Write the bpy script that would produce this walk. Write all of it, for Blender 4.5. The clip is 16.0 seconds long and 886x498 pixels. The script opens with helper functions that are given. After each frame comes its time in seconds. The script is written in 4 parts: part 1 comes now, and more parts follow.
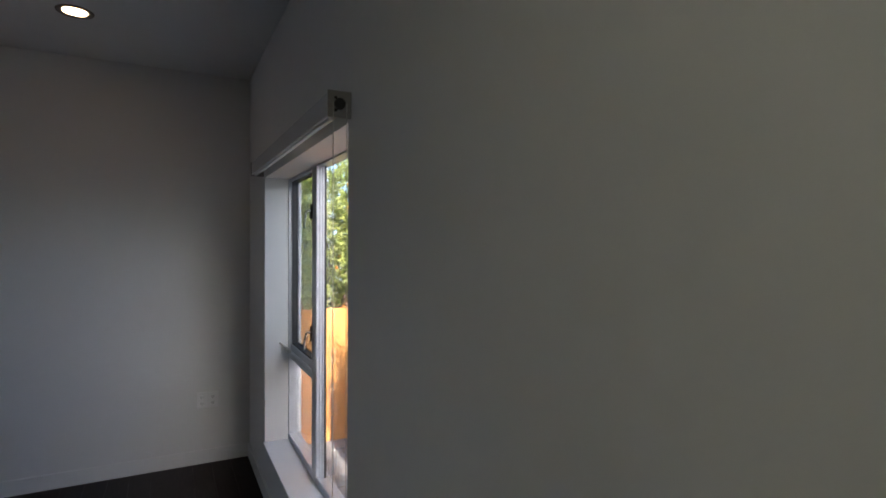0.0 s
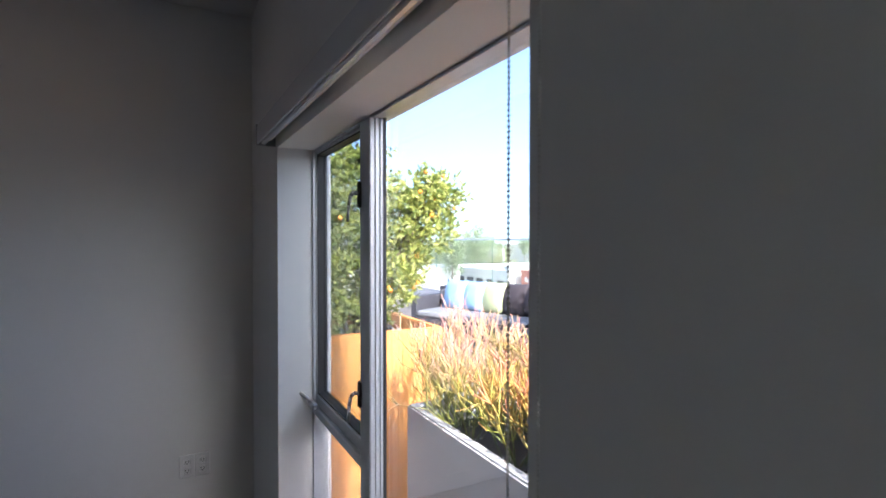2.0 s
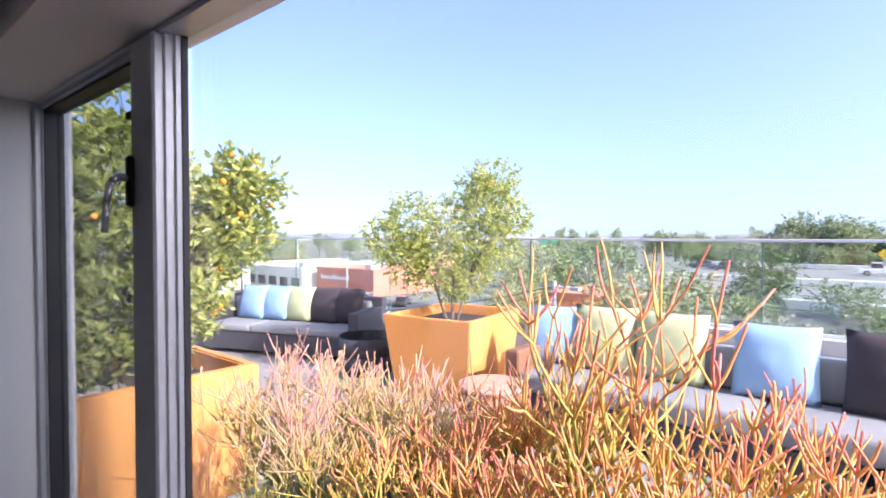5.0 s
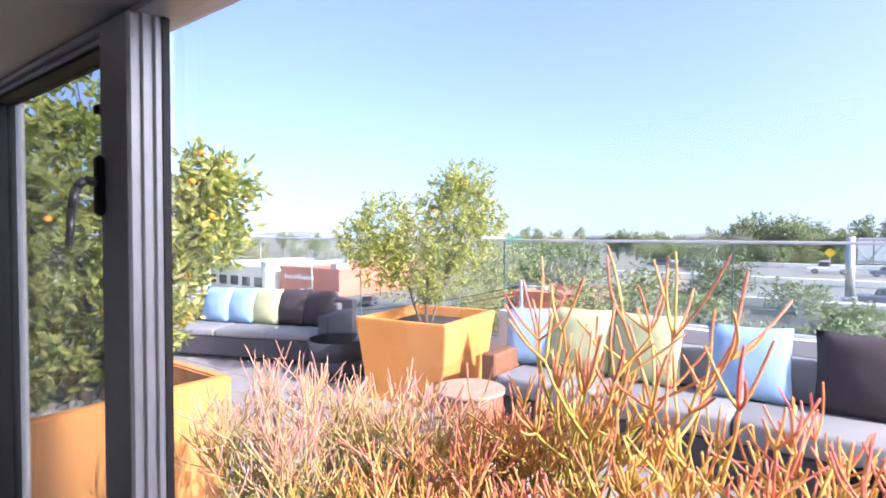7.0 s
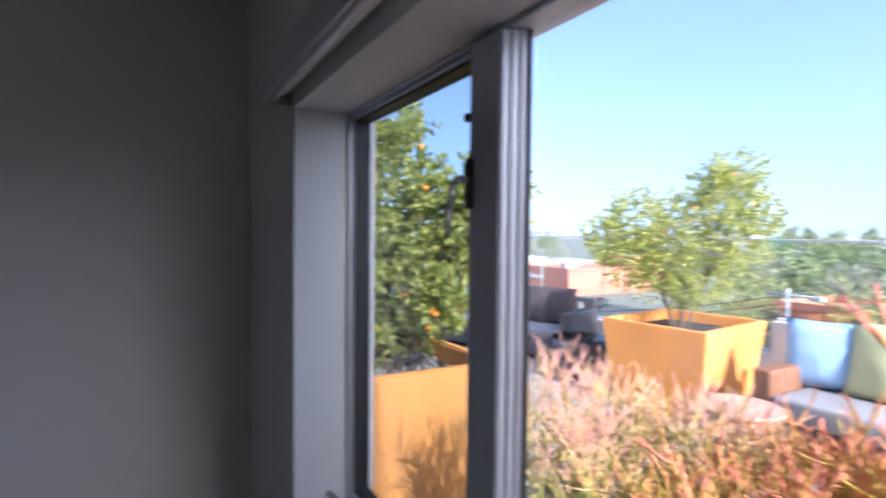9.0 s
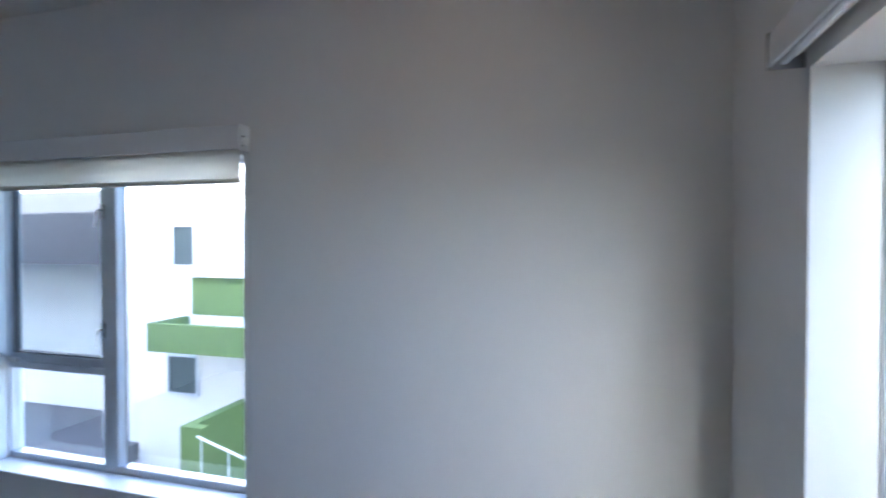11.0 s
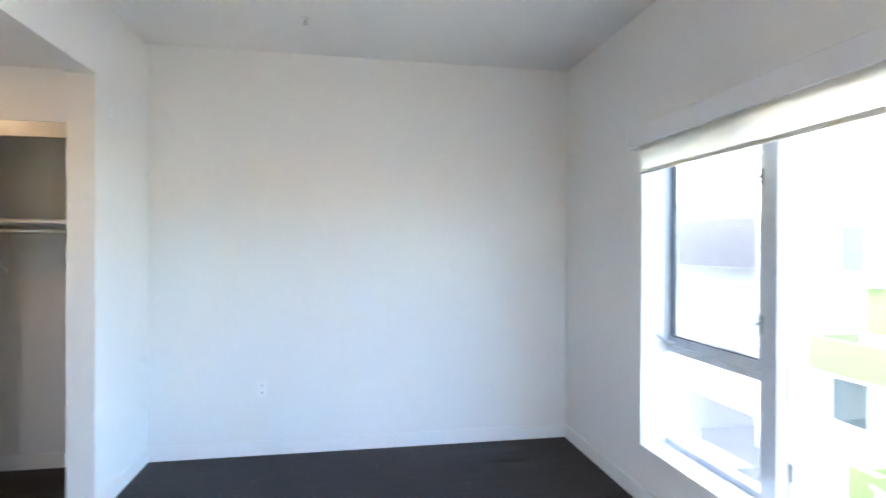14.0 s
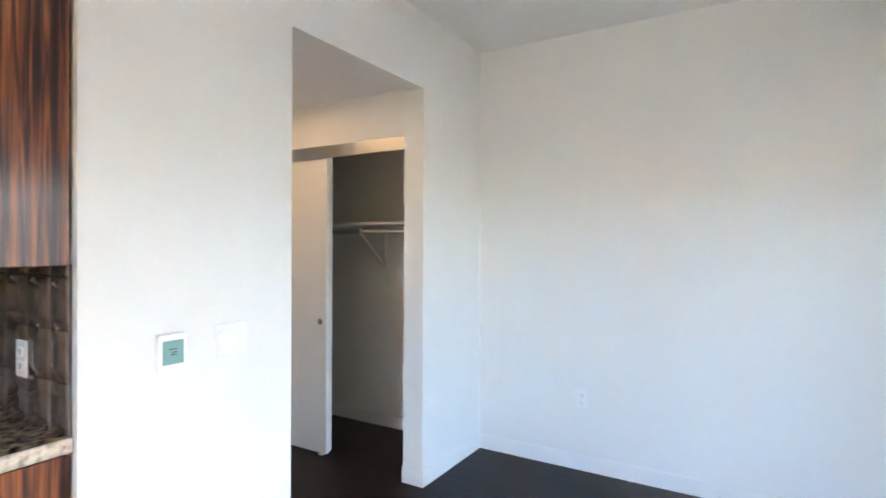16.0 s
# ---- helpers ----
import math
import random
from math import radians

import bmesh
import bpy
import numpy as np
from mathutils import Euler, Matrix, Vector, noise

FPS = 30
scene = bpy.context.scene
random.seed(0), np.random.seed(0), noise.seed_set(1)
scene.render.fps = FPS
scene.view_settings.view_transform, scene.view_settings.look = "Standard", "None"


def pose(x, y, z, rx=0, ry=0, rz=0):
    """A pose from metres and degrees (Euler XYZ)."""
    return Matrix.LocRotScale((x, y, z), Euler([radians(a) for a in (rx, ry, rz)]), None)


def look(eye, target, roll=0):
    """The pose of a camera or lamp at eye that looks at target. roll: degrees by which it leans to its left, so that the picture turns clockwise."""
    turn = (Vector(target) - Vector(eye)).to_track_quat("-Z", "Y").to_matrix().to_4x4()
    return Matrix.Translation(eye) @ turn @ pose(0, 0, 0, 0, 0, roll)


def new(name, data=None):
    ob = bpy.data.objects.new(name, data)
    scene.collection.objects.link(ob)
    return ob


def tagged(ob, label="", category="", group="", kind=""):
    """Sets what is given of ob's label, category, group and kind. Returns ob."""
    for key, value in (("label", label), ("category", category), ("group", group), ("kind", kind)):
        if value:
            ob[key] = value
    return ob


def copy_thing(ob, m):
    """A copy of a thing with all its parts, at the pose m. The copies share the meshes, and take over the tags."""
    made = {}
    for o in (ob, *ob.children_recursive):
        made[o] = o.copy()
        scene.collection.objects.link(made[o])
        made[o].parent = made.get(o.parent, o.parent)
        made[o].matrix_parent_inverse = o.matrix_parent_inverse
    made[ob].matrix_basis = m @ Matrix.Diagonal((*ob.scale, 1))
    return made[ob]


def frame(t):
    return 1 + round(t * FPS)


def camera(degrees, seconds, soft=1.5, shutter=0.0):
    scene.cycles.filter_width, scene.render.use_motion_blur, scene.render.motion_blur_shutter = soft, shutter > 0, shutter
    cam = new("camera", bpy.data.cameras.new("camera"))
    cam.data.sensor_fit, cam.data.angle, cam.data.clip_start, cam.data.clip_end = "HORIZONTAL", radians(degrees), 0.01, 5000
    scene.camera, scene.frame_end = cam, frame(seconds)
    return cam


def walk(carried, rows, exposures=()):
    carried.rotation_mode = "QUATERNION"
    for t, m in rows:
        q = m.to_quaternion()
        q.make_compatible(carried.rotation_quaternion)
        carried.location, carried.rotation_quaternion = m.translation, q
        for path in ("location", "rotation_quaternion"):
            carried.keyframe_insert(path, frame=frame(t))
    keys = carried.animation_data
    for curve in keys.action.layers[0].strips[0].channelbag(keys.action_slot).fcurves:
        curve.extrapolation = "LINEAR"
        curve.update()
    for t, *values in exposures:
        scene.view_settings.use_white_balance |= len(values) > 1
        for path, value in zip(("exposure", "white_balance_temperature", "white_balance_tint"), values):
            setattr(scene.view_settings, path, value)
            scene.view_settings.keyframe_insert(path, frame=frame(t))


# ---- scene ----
cam = camera(79.9, 16.0, soft=1.6, shutter=0.5)
# seconds, x, y, z, pitch, roll, yaw
PATH = [
    (0, -0.528, -4.079, 1.566, -0.70, -0.29, -27.46),
    (0.5, -0.521, -3.790, 1.552, -0.60, -0.26, -27.38),
    (1, -0.495, -3.439, 1.570, -0.90, -0.20, -28.07),
    (1.5, -0.475, -3.174, 1.592, -1.01, -0.11, -28.17),
    (2, -0.415, -2.929, 1.579, -0.95, -0.06, -27.86),
    (2.5, -0.370, -2.749, 1.570, -0.53, -0.00, -28.41),
    (3, -0.341, -2.568, 1.566, -0.28, 0.16, -30.48),
    (3.5, -0.302, -2.462, 1.600, -1.00, 0.20, -34.98),
    (4, -0.267, -2.398, 1.616, -1.25, 0.08, -40.84),
    (4.5, -0.228, -2.332, 1.626, -1.35, -0.02, -46.10),
    (6.8, -0.179, -2.186, 1.651, -1.45, -0.09, -53.84),
    (7, -0.181, -2.164, 1.654, -1.53, -0.16, -53.50),
    (7.5, -0.203, -2.108, 1.653, -1.53, -0.27, -52.77),
    (8, -0.243, -2.112, 1.632, -1.46, -0.32, -47.48),
    (8.5, -0.287, -2.091, 1.641, -1.70, -0.63, -40.05),
    (9, -0.327, -2.071, 1.641, -1.80, -0.58, -29.04),
    (9.3, -0.353, -2.052, 1.644, -1.80, -0.52, -20.81),
    (9.5, -0.370, -2.043, 1.645, -1.85, -0.45, -16.60),
    (10, -0.419, -2.044, 1.637, -1.60, -0.27, -5.23),
    (10.2, -0.431, -2.054, 1.629, -1.49, -0.23, -0.97),
    (12.3, -0.518, -1.990, 1.488, -0.19, -0.10, 41.02),
    (12.5, -0.556, -1.954, 1.483, -0.25, -0.13, 44.03),
    (13, -0.679, -1.821, 1.477, -0.38, -0.15, 54.53),
    (13.5, -0.795, -1.705, 1.457, -0.46, -0.15, 67.08),
    (13.6, -0.829, -1.685, 1.448, -0.43, -0.16, 70.19),
    (14, -0.969, -1.612, 1.417, -0.19, -0.28, 79.91),
    (14.5, -1.126, -1.571, 1.417, -0.14, -0.28, 92.03),
    (14.8, -1.173, -1.522, 1.414, -0.16, -0.19, 99.08),
    (15, -1.206, -1.483, 1.412, -0.19, -0.18, 102.91),
    (15.5, -1.346, -1.371, 1.413, -0.35, -0.27, 112.84),
    (16, -1.432, -1.235, 1.400, -0.33, -0.29, 121.02),
]
walk(cam, [(t, pose(x, y, z, 90 + p, r, yaw)) for t, x, y, z, p, r, yaw in PATH],
     exposures=[(0, 2.3, 5950, 14), (1, 2.4, 5900, 14), (1.6, 2.4, 5750, 15), (2.5, 2.15, 5700, 19), (3.5, 1.85, 5800, 26), (7, 1.85, 5850, 28), (9, 1.95, 5550, 23), (10.2, 2.85, 5250, 14), (12.3, 5.2, 5950, 10), (14.5, 5.6, 6500, 12), (16, 5.55, 6800, 13)])

# ---- world, sun and lamps ----
SUN_ELEV, SUN_AZ = radians(33), radians(181.5)      # azimuth clockwise from north (+y)
world = bpy.data.worlds.new("sky")
scene.world = world
world.use_nodes = True
wn = world.node_tree.nodes
sky = wn.new("ShaderNodeTexSky")
sky.sky_type, sky.sun_disc = "NISHITA", False
sky.sun_elevation, sky.sun_rotation = SUN_ELEV, SUN_AZ
sky.air_density, sky.dust_density, sky.ozone_density = 1.0, 4.2, 1.2
wn["Background"].inputs["Strength"].default_value = 0.15
wc = wn.new("ShaderNodeTexCoord")
lift = wn.new("ShaderNodeVectorMath")
lift.inputs[1].default_value = (0, 0, 0.10)
world.node_tree.links.new(wc.outputs["Generated"], lift.inputs[0])
world.node_tree.links.new(lift.outputs[0], sky.inputs["Vector"])
world.node_tree.links.new(sky.outputs[0], wn["Background"].inputs["Color"])
sun = new("sun", bpy.data.lights.new("sun", "SUN"))
sun.data.energy, sun.data.angle, sun.data.color = 3.2, radians(0.5), (1.0, 0.93, 0.82)
sdir = Vector((math.sin(SUN_AZ) * math.cos(SUN_ELEV), math.cos(SUN_AZ) * math.cos(SUN_ELEV), math.sin(SUN_ELEV)))
sun.matrix_world = look(sdir * 30, (0, 0, 0))

# ---- materials ----
def mat(name, color, rough=0.6, metal=0.0, vary=0.08, scale=6.0, bump=0.0, bscale=60.0, spec=0.5, island=0.0, coat=0.0):
    """Base colour varied at two scales by noise, with fine relief."""
    m = bpy.data.materials.new(name)
    m.use_nodes = True
    nt = m.node_tree
    n, l = nt.nodes, nt.links
    b = n["Principled BSDF"]
    b.inputs["Roughness"].default_value = rough
    b.inputs["Metallic"].default_value = metal
    b.inputs["Specular IOR Level"].default_value = spec
    b.inputs["Coat Weight"].default_value = coat
    co = n.new("ShaderNodeTexCoord")
    base = n.new("ShaderNodeRGB")
    base.outputs[0].default_value = (*color, 1)
    last = base.outputs[0]
    for sc, amt in ((scale, vary), (scale * 9, vary * 0.6)):
        if amt <= 0:
            continue
        tx = n.new("ShaderNodeTexNoise")
        tx.inputs["Scale"].default_value = sc
        tx.inputs["Detail"].default_value = 4
        l.new(co.outputs["Object"], tx.inputs["Vector"])
        mp = n.new("ShaderNodeMapRange")
        mp.inputs["From Min"].default_value, mp.inputs["From Max"].default_value = 0.3, 0.7
        mp.inputs["To Min"].default_value, mp.inputs["To Max"].default_value = 1 - amt, 1 + amt
        l.new(tx.outputs["Fac"], mp.inputs["Value"])
        mx = n.new("ShaderNodeVectorMath")
        mx.operation = "SCALE"
        l.new(last, mx.inputs[0])
        l.new(mp.outputs[0], mx.inputs["Scale"])
        last = mx.outputs[0]
    if island:
        ge = n.new("ShaderNodeNewGeometry")
        mp = n.new("ShaderNodeMapRange")
        mp.inputs["To Min"].default_value, mp.inputs["To Max"].default_value = 1 - island, 1 + island
        l.new(ge.outputs["Random Per Island"], mp.inputs["Value"])
        mx = n.new("ShaderNodeVectorMath")
        mx.operation = "SCALE"
        l.new(last, mx.inputs[0])
        l.new(mp.outputs[0], mx.inputs["Scale"])
        last = mx.outputs[0]
    l.new(last, b.inputs["Base Color"])
    if bump:
        tx = n.new("ShaderNodeTexNoise")
        tx.inputs["Scale"].default_value = bscale
        tx.inputs["Detail"].default_value = 5
        l.new(co.outputs["Object"], tx.inputs["Vector"])
        bp = n.new("ShaderNodeBump")
        bp.inputs["Strength"].default_value = bump
        bp.inputs["Distance"].default_value = 0.004
        l.new(tx.outputs["Fac"], bp.inputs["Height"])
        l.new(bp.outputs[0], b.inputs["Normal"])
    return m


def ramp_mat(name, stops, rough, source, bump=0.0, spec=0.5, coat=0.0, wave=None, noise_scale=None, stretch=(1, 1, 1), detail=6.0, rnd=0.0):
    """Colour ramp over noise or wave bands, stretched along an axis."""
    m = bpy.data.materials.new(name)
    m.use_nodes = True
    n, l = m.node_tree.nodes, m.node_tree.links
    b = n["Principled BSDF"]
    b.inputs["Roughness"].default_value = rough
    b.inputs["Specular IOR Level"].default_value = spec
    b.inputs["Coat Weight"].default_value = coat
    co = n.new("ShaderNodeTexCoord")
    mp = n.new("ShaderNodeMapping")
    mp.inputs["Scale"].default_value = stretch
    l.new(co.outputs[source], mp.inputs["Vector"])
    vec = mp.outputs[0]
    if rnd:
        oi = n.new("ShaderNodeObjectInfo")
        sc = n.new("ShaderNodeMath")
        sc.operation = "MULTIPLY"
        sc.inputs[1].default_value = rnd
        l.new(oi.outputs["Random"], sc.inputs[0])
        ad = n.new("ShaderNodeVectorMath")
        l.new(vec, ad.inputs[0])
        l.new(sc.outputs[0], ad.inputs[1])
        vec = ad.outputs[0]
    tx = n.new("ShaderNodeTexNoise")
    tx.inputs["Scale"].default_value = noise_scale
    tx.inputs["Detail"].default_value = detail
    tx.inputs["Distortion"].default_value = 0.6 if wave else 0.0
    l.new(vec, tx.inputs["Vector"])
    rp = n.new("ShaderNodeValToRGB")
    while len(rp.color_ramp.elements) < len(stops):
        rp.color_ramp.elements.new(0.5)
    for e, (p, c) in zip(rp.color_ramp.elements, stops):
        e.position, e.color = p, (*c, 1)
    l.new(tx.outputs["Fac"], rp.inputs[0])
    l.new(rp.outputs[0], b.inputs["Base Color"])
    if bump:
        bp = n.new("ShaderNodeBump")
        bp.inputs["Strength"].default_value = bump
        bp.inputs["Distance"].default_value = 0.003
        l.new(tx.outputs["Fac"], bp.inputs["Height"])
        l.new(bp.outputs[0], b.inputs["Normal"])
    return m


def glass_mat(name, tint=(0.96, 0.98, 0.98), rough=0.0, gloss=0.025):
    """Thin pane: clear with a weak mirror."""
    m = bpy.data.materials.new(name)
    m.use_nodes = True
    n, l = m.node_tree.nodes, m.node_tree.links
    n.remove(n["Principled BSDF"])
    tr = n.new("ShaderNodeBsdfTransparent")
    tr.inputs[0].default_value = (*tint, 1)
    gl = n.new("ShaderNodeBsdfGlossy")
    gl.inputs["Roughness"].default_value = rough
    lw = n.new("ShaderNodeLayerWeight")
    pw_ = n.new("ShaderNodeMath")
    pw_.operation = "POWER"
    pw_.inputs[1].default_value = 4.0
    l.new(lw.outputs["Facing"], pw_.inputs[0])
    ma = n.new("ShaderNodeMath")
    ma.operation = "MULTIPLY_ADD"
    ma.inputs[1].default_value, ma.inputs[2].default_value = 0.5, gloss
    l.new(pw_.outputs[0], ma.inputs[0])
    mx = n.new("ShaderNodeMixShader")
    l.new(ma.outputs[0], mx.inputs[0])
    l.new(tr.outputs[0], mx.inputs[1])
    l.new(gl.outputs[0], mx.inputs[2])
    l.new(mx.outputs[0], n["Material Output"].inputs[0])
    return m


def glow_mat(name, color, strength):
    m = bpy.data.materials.new(name)
    m.use_nodes = True
    b = m.node_tree.nodes["Principled BSDF"]
    b.inputs["Base Color"].default_value = (*color, 1)
    b.inputs["Emission Color"].default_value = (*color, 1)
    b.inputs["Emission Strength"].default_value = strength
    return m


WALL = mat("wall_paint", (0.79, 0.787, 0.775), 0.75, vary=0.012, scale=1.5, bump=0.12, bscale=260, spec=0.3)
CEIL = mat("ceiling_paint", (0.79, 0.79, 0.78), 0.85, vary=0.012, scale=1.5, bump=0.15, bscale=220, spec=0.2)
TRIM = mat("trim_paint", (0.82, 0.82, 0.81), 0.4, vary=0.015, scale=4)
FLOOR = ramp_mat("dark_floor_wood", [(0.25, (0.006, 0.004, 0.004)), (0.5, (0.013, 0.008, 0.007)), (0.75, (0.026, 0.016, 0.013))], 0.42, "Object", spec=0.2, bump=0.12, noise_scale=5, stretch=(22, 1.5, 8), rnd=40)
SUBFLOOR = mat("floor_joint", (0.004, 0.003, 0.003), 0.7)
ALU = mat("window_aluminium", (0.56, 0.59, 0.64), 0.36, metal=0.2, vary=0.05, scale=9)
ALU_D = mat("gasket_black", (0.035, 0.035, 0.038), 0.6, vary=0.1)
STEEL = mat("brushed_steel", (0.55, 0.54, 0.52), 0.28, metal=1.0, vary=0.04)
GLASS = glass_mat("window_glass", gloss=0.085)
SASHGL = glass_mat("screened_glass", (0.66, 0.70, 0.71))
RGLASS = glass_mat("railing_glass", (0.93, 0.985, 0.97), gloss=0.07)
GEDGE = mat("green_glass_edge", (0.10, 0.20, 0.17), 0.2, vary=0.1)
# grey with the unlit look of the bracket put into the colour
BRACK_UNLIT = mat("unlit_bracket_grey", (0.33, 0.32, 0.31), 0.4, vary=0.03)
def cloth(name, color, amount):
    """Thin cloth that lets some light through."""
    m = mat(name, color, 0.9, vary=0.02, scale=30, bump=0.1, bscale=500)
    n, l = m.node_tree.nodes, m.node_tree.links
    tl = n.new("ShaderNodeBsdfTranslucent")
    tl.inputs[0].default_value = (*color, 1)
    mx = n.new("ShaderNodeMixShader")
    mx.inputs[0].default_value = amount
    l.new(n["Principled BSDF"].outputs[0], mx.inputs[1])
    l.new(tl.outputs[0], mx.inputs[2])
    l.new(mx.outputs[0], n["Material Output"].inputs[0])
    return m


SHADE = cloth("shade_cloth", (0.86, 0.84, 0.79), 0.62)
FABRIC = mat("shade_fabric", (0.80, 0.77, 0.70), 0.9, vary=0.02, scale=30, bump=0.1, bscale=500)
VALANCE = mat("valance_white", (0.80, 0.81, 0.83), 0.22, vary=0.01)
PLASTIC = mat("plate_plastic", (0.83, 0.83, 0.83), 0.35, vary=0.01)
LEVER = mat("grey_lever_metal", (0.42, 0.45, 0.50), 0.3, metal=0.6, vary=0.03)
SCREEN = mat("lcd_screen", (0.20, 0.36, 0.36), 0.2, vary=0.04)
DARK = mat("dark_hole", (0.01, 0.01, 0.01), 0.7)
BEAD = mat("bead_plastic", (0.62, 0.62, 0.60), 0.3, vary=0.02)
DOORW = mat("closet_door_paint", (0.78, 0.76, 0.72), 0.45, vary=0.015, scale=3)
ORANGE = mat("orange_stucco", (0.70, 0.30, 0.07), 0.8, vary=0.07, scale=4, bump=0.3, bscale=120)
WHITEP = mat("white_planter_stucco", (0.62, 0.61, 0.61), 0.8, vary=0.05, scale=4, bump=0.3, bscale=120)
SOIL = mat("potting_soil", (0.035, 0.025, 0.018), 0.95, vary=0.5, scale=25, bump=1.0, bscale=60)
PEBBLE = mat("pebbles", (0.22, 0.2, 0.18), 0.8, vary=0.3, scale=20, island=0.5)
DECK = ramp_mat("terrace_paver", [(0.3, (0.22, 0.20, 0.185)), (0.6, (0.30, 0.275, 0.255)), (0.8, (0.37, 0.345, 0.32))], 0.85, "Object", bump=0.2, noise_scale=7, rnd=30)
DECKJ = mat("paver_joint", (0.16, 0.14, 0.13), 0.95, vary=0.1)
WICKER = mat("dark_wicker", (0.048, 0.046, 0.055), 0.55, vary=0.3, scale=40, bump=0.8, bscale=150)
BWICKER = mat("brown_wicker", (0.22, 0.10, 0.05), 0.6, vary=0.3, scale=40, bump=0.8, bscale=150)
SEATF = mat("grey_seat_fabric", (0.24, 0.24, 0.245), 0.95, vary=0.06, scale=6, bump=0.3, bscale=300)
BLUEF = mat("pale_blue_fabric", (0.25, 0.40, 0.60), 0.95, vary=0.05, scale=8, bump=0.3, bscale=300)
GREENF = mat("sage_green_fabric", (0.42, 0.45, 0.25), 0.95, vary=0.05, scale=8, bump=0.3, bscale=300)
BROWNF = mat("dark_brown_fabric", (0.045, 0.034, 0.039), 0.95, vary=0.1, scale=8, bump=0.3, bscale=300)
BARK = mat("bark", (0.16, 0.115, 0.08), 0.9, vary=0.25, scale=12, bump=0.8, bscale=60)
FRUIT = mat("orange_fruit", (0.85, 0.30, 0.02), 0.45, vary=0.1, scale=40)


def leaf_mat(name, dark, light, trans=0.35):
    m = bpy.data.materials.new(name)
    m.use_nodes = True
    n, l = m.node_tree.nodes, m.node_tree.links
    b = n["Principled BSDF"]
    b.inputs["Roughness"].default_value = 0.45
    ge = n.new("ShaderNodeNewGeometry")
    rp = n.new("ShaderNodeValToRGB")
    rp.color_ramp.elements[0].color, rp.color_ramp.elements[1].color = (*dark, 1), (*light, 1)
    l.new(ge.outputs["Random Per Island"], rp.inputs[0])
    l.new(rp.outputs[0], b.inputs["Base Color"])
    tl = n.new("ShaderNodeBsdfTranslucent")
    l.new(rp.outputs[0], tl.inputs[0])
    mx = n.new("ShaderNodeMixShader")
    mx.inputs[0].default_value = trans
    l.new(b.outputs[0], mx.inputs[1])
    l.new(tl.outputs[0], mx.inputs[2])
    l.new(mx.outputs[0], n["Material Output"].inputs[0])
    return m


def stick_mat(name, stops):
    """Succulent skin: green at the foot, yellow, then coral tips, uneven from stick to stick."""
    m = bpy.data.materials.new(name)
    m.use_nodes = True
    n, l = m.node_tree.nodes, m.node_tree.links
    b = n["Principled BSDF"]
    b.inputs["Roughness"].default_value = 0.5
    at = n.new("ShaderNodeAttribute")
    at.attribute_name = "along"
    ge = n.new("ShaderNodeNewGeometry")
    mp = n.new("ShaderNodeMapRange")
    mp.inputs["To Min"].default_value, mp.inputs["To Max"].default_value = -0.30, 0.08
    l.new(ge.outputs["Random Per Island"], mp.inputs["Value"])
    ad = n.new("ShaderNodeMath")
    l.new(at.outputs["Fac"], ad.inputs[0])
    l.new(mp.outputs[0], ad.inputs[1])
    rp = n.new("ShaderNodeValToRGB")
    while len(rp.color_ramp.elements) < len(stops):
        rp.color_ramp.elements.new(0.5)
    for e, (p, c) in zip(rp.color_ramp.elements, stops):
        e.position, e.color = p, (*c, 1)
    l.new(ad.outputs[0], rp.inputs[0])
    l.new(rp.outputs[0], b.inputs["Base Color"])
    return m


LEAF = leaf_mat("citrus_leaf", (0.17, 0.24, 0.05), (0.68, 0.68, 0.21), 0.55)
# far, olive and grey leaf tones are lightened: distance haze put into the colour
FARLEAF = leaf_mat("hazed_distant_leaf", (0.14, 0.19, 0.09), (0.34, 0.39, 0.19), 0.2)
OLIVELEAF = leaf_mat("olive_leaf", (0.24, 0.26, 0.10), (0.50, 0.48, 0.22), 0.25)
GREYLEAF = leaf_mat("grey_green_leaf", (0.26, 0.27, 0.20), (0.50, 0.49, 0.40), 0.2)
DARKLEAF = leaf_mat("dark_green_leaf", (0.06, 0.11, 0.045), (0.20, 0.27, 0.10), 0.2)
STICK = stick_mat("firestick_skin", [(0.0, (0.09, 0.13, 0.02)), (0.36, (0.30, 0.31, 0.05)), (0.62, (0.62, 0.42, 0.09)), (0.80, (0.68, 0.29, 0.11)), (1.0, (0.68, 0.19, 0.16))])
STICKP = stick_mat("rosy_firestick_skin", [(0.0, (0.08, 0.12, 0.02)), (0.38, (0.30, 0.31, 0.06)), (0.62, (0.58, 0.46, 0.15)), (0.82, (0.62, 0.34, 0.24)), (1.0, (0.60, 0.27, 0.27))])

# ---- mesh helpers ----
def bx(bm, x0, x1, y0, y1, z0, z1, bevel=0.0, seg=1):
    g = bmesh.ops.create_cube(bm, size=1)["verts"]
    for v in g:
        v.co = Vector(((x0 + x1) / 2 + v.co.x * (x1 - x0), (y0 + y1) / 2 + v.co.y * (y1 - y0), (z0 + z1) / 2 + v.co.z * (z1 - z0)))
    if bevel:
        es = list({e for v in g for e in v.link_edges})
        bmesh.ops.bevel(bm, geom=es, offset=bevel, segments=seg, profile=0.5, affect="EDGES")
    return g


def box(x0, x1, y0, y1, z0, z1, bevel=0.0, seg=1):
    bm = bmesh.new()
    bx(bm, x0, x1, y0, y1, z0, z1, bevel, seg)
    return bm


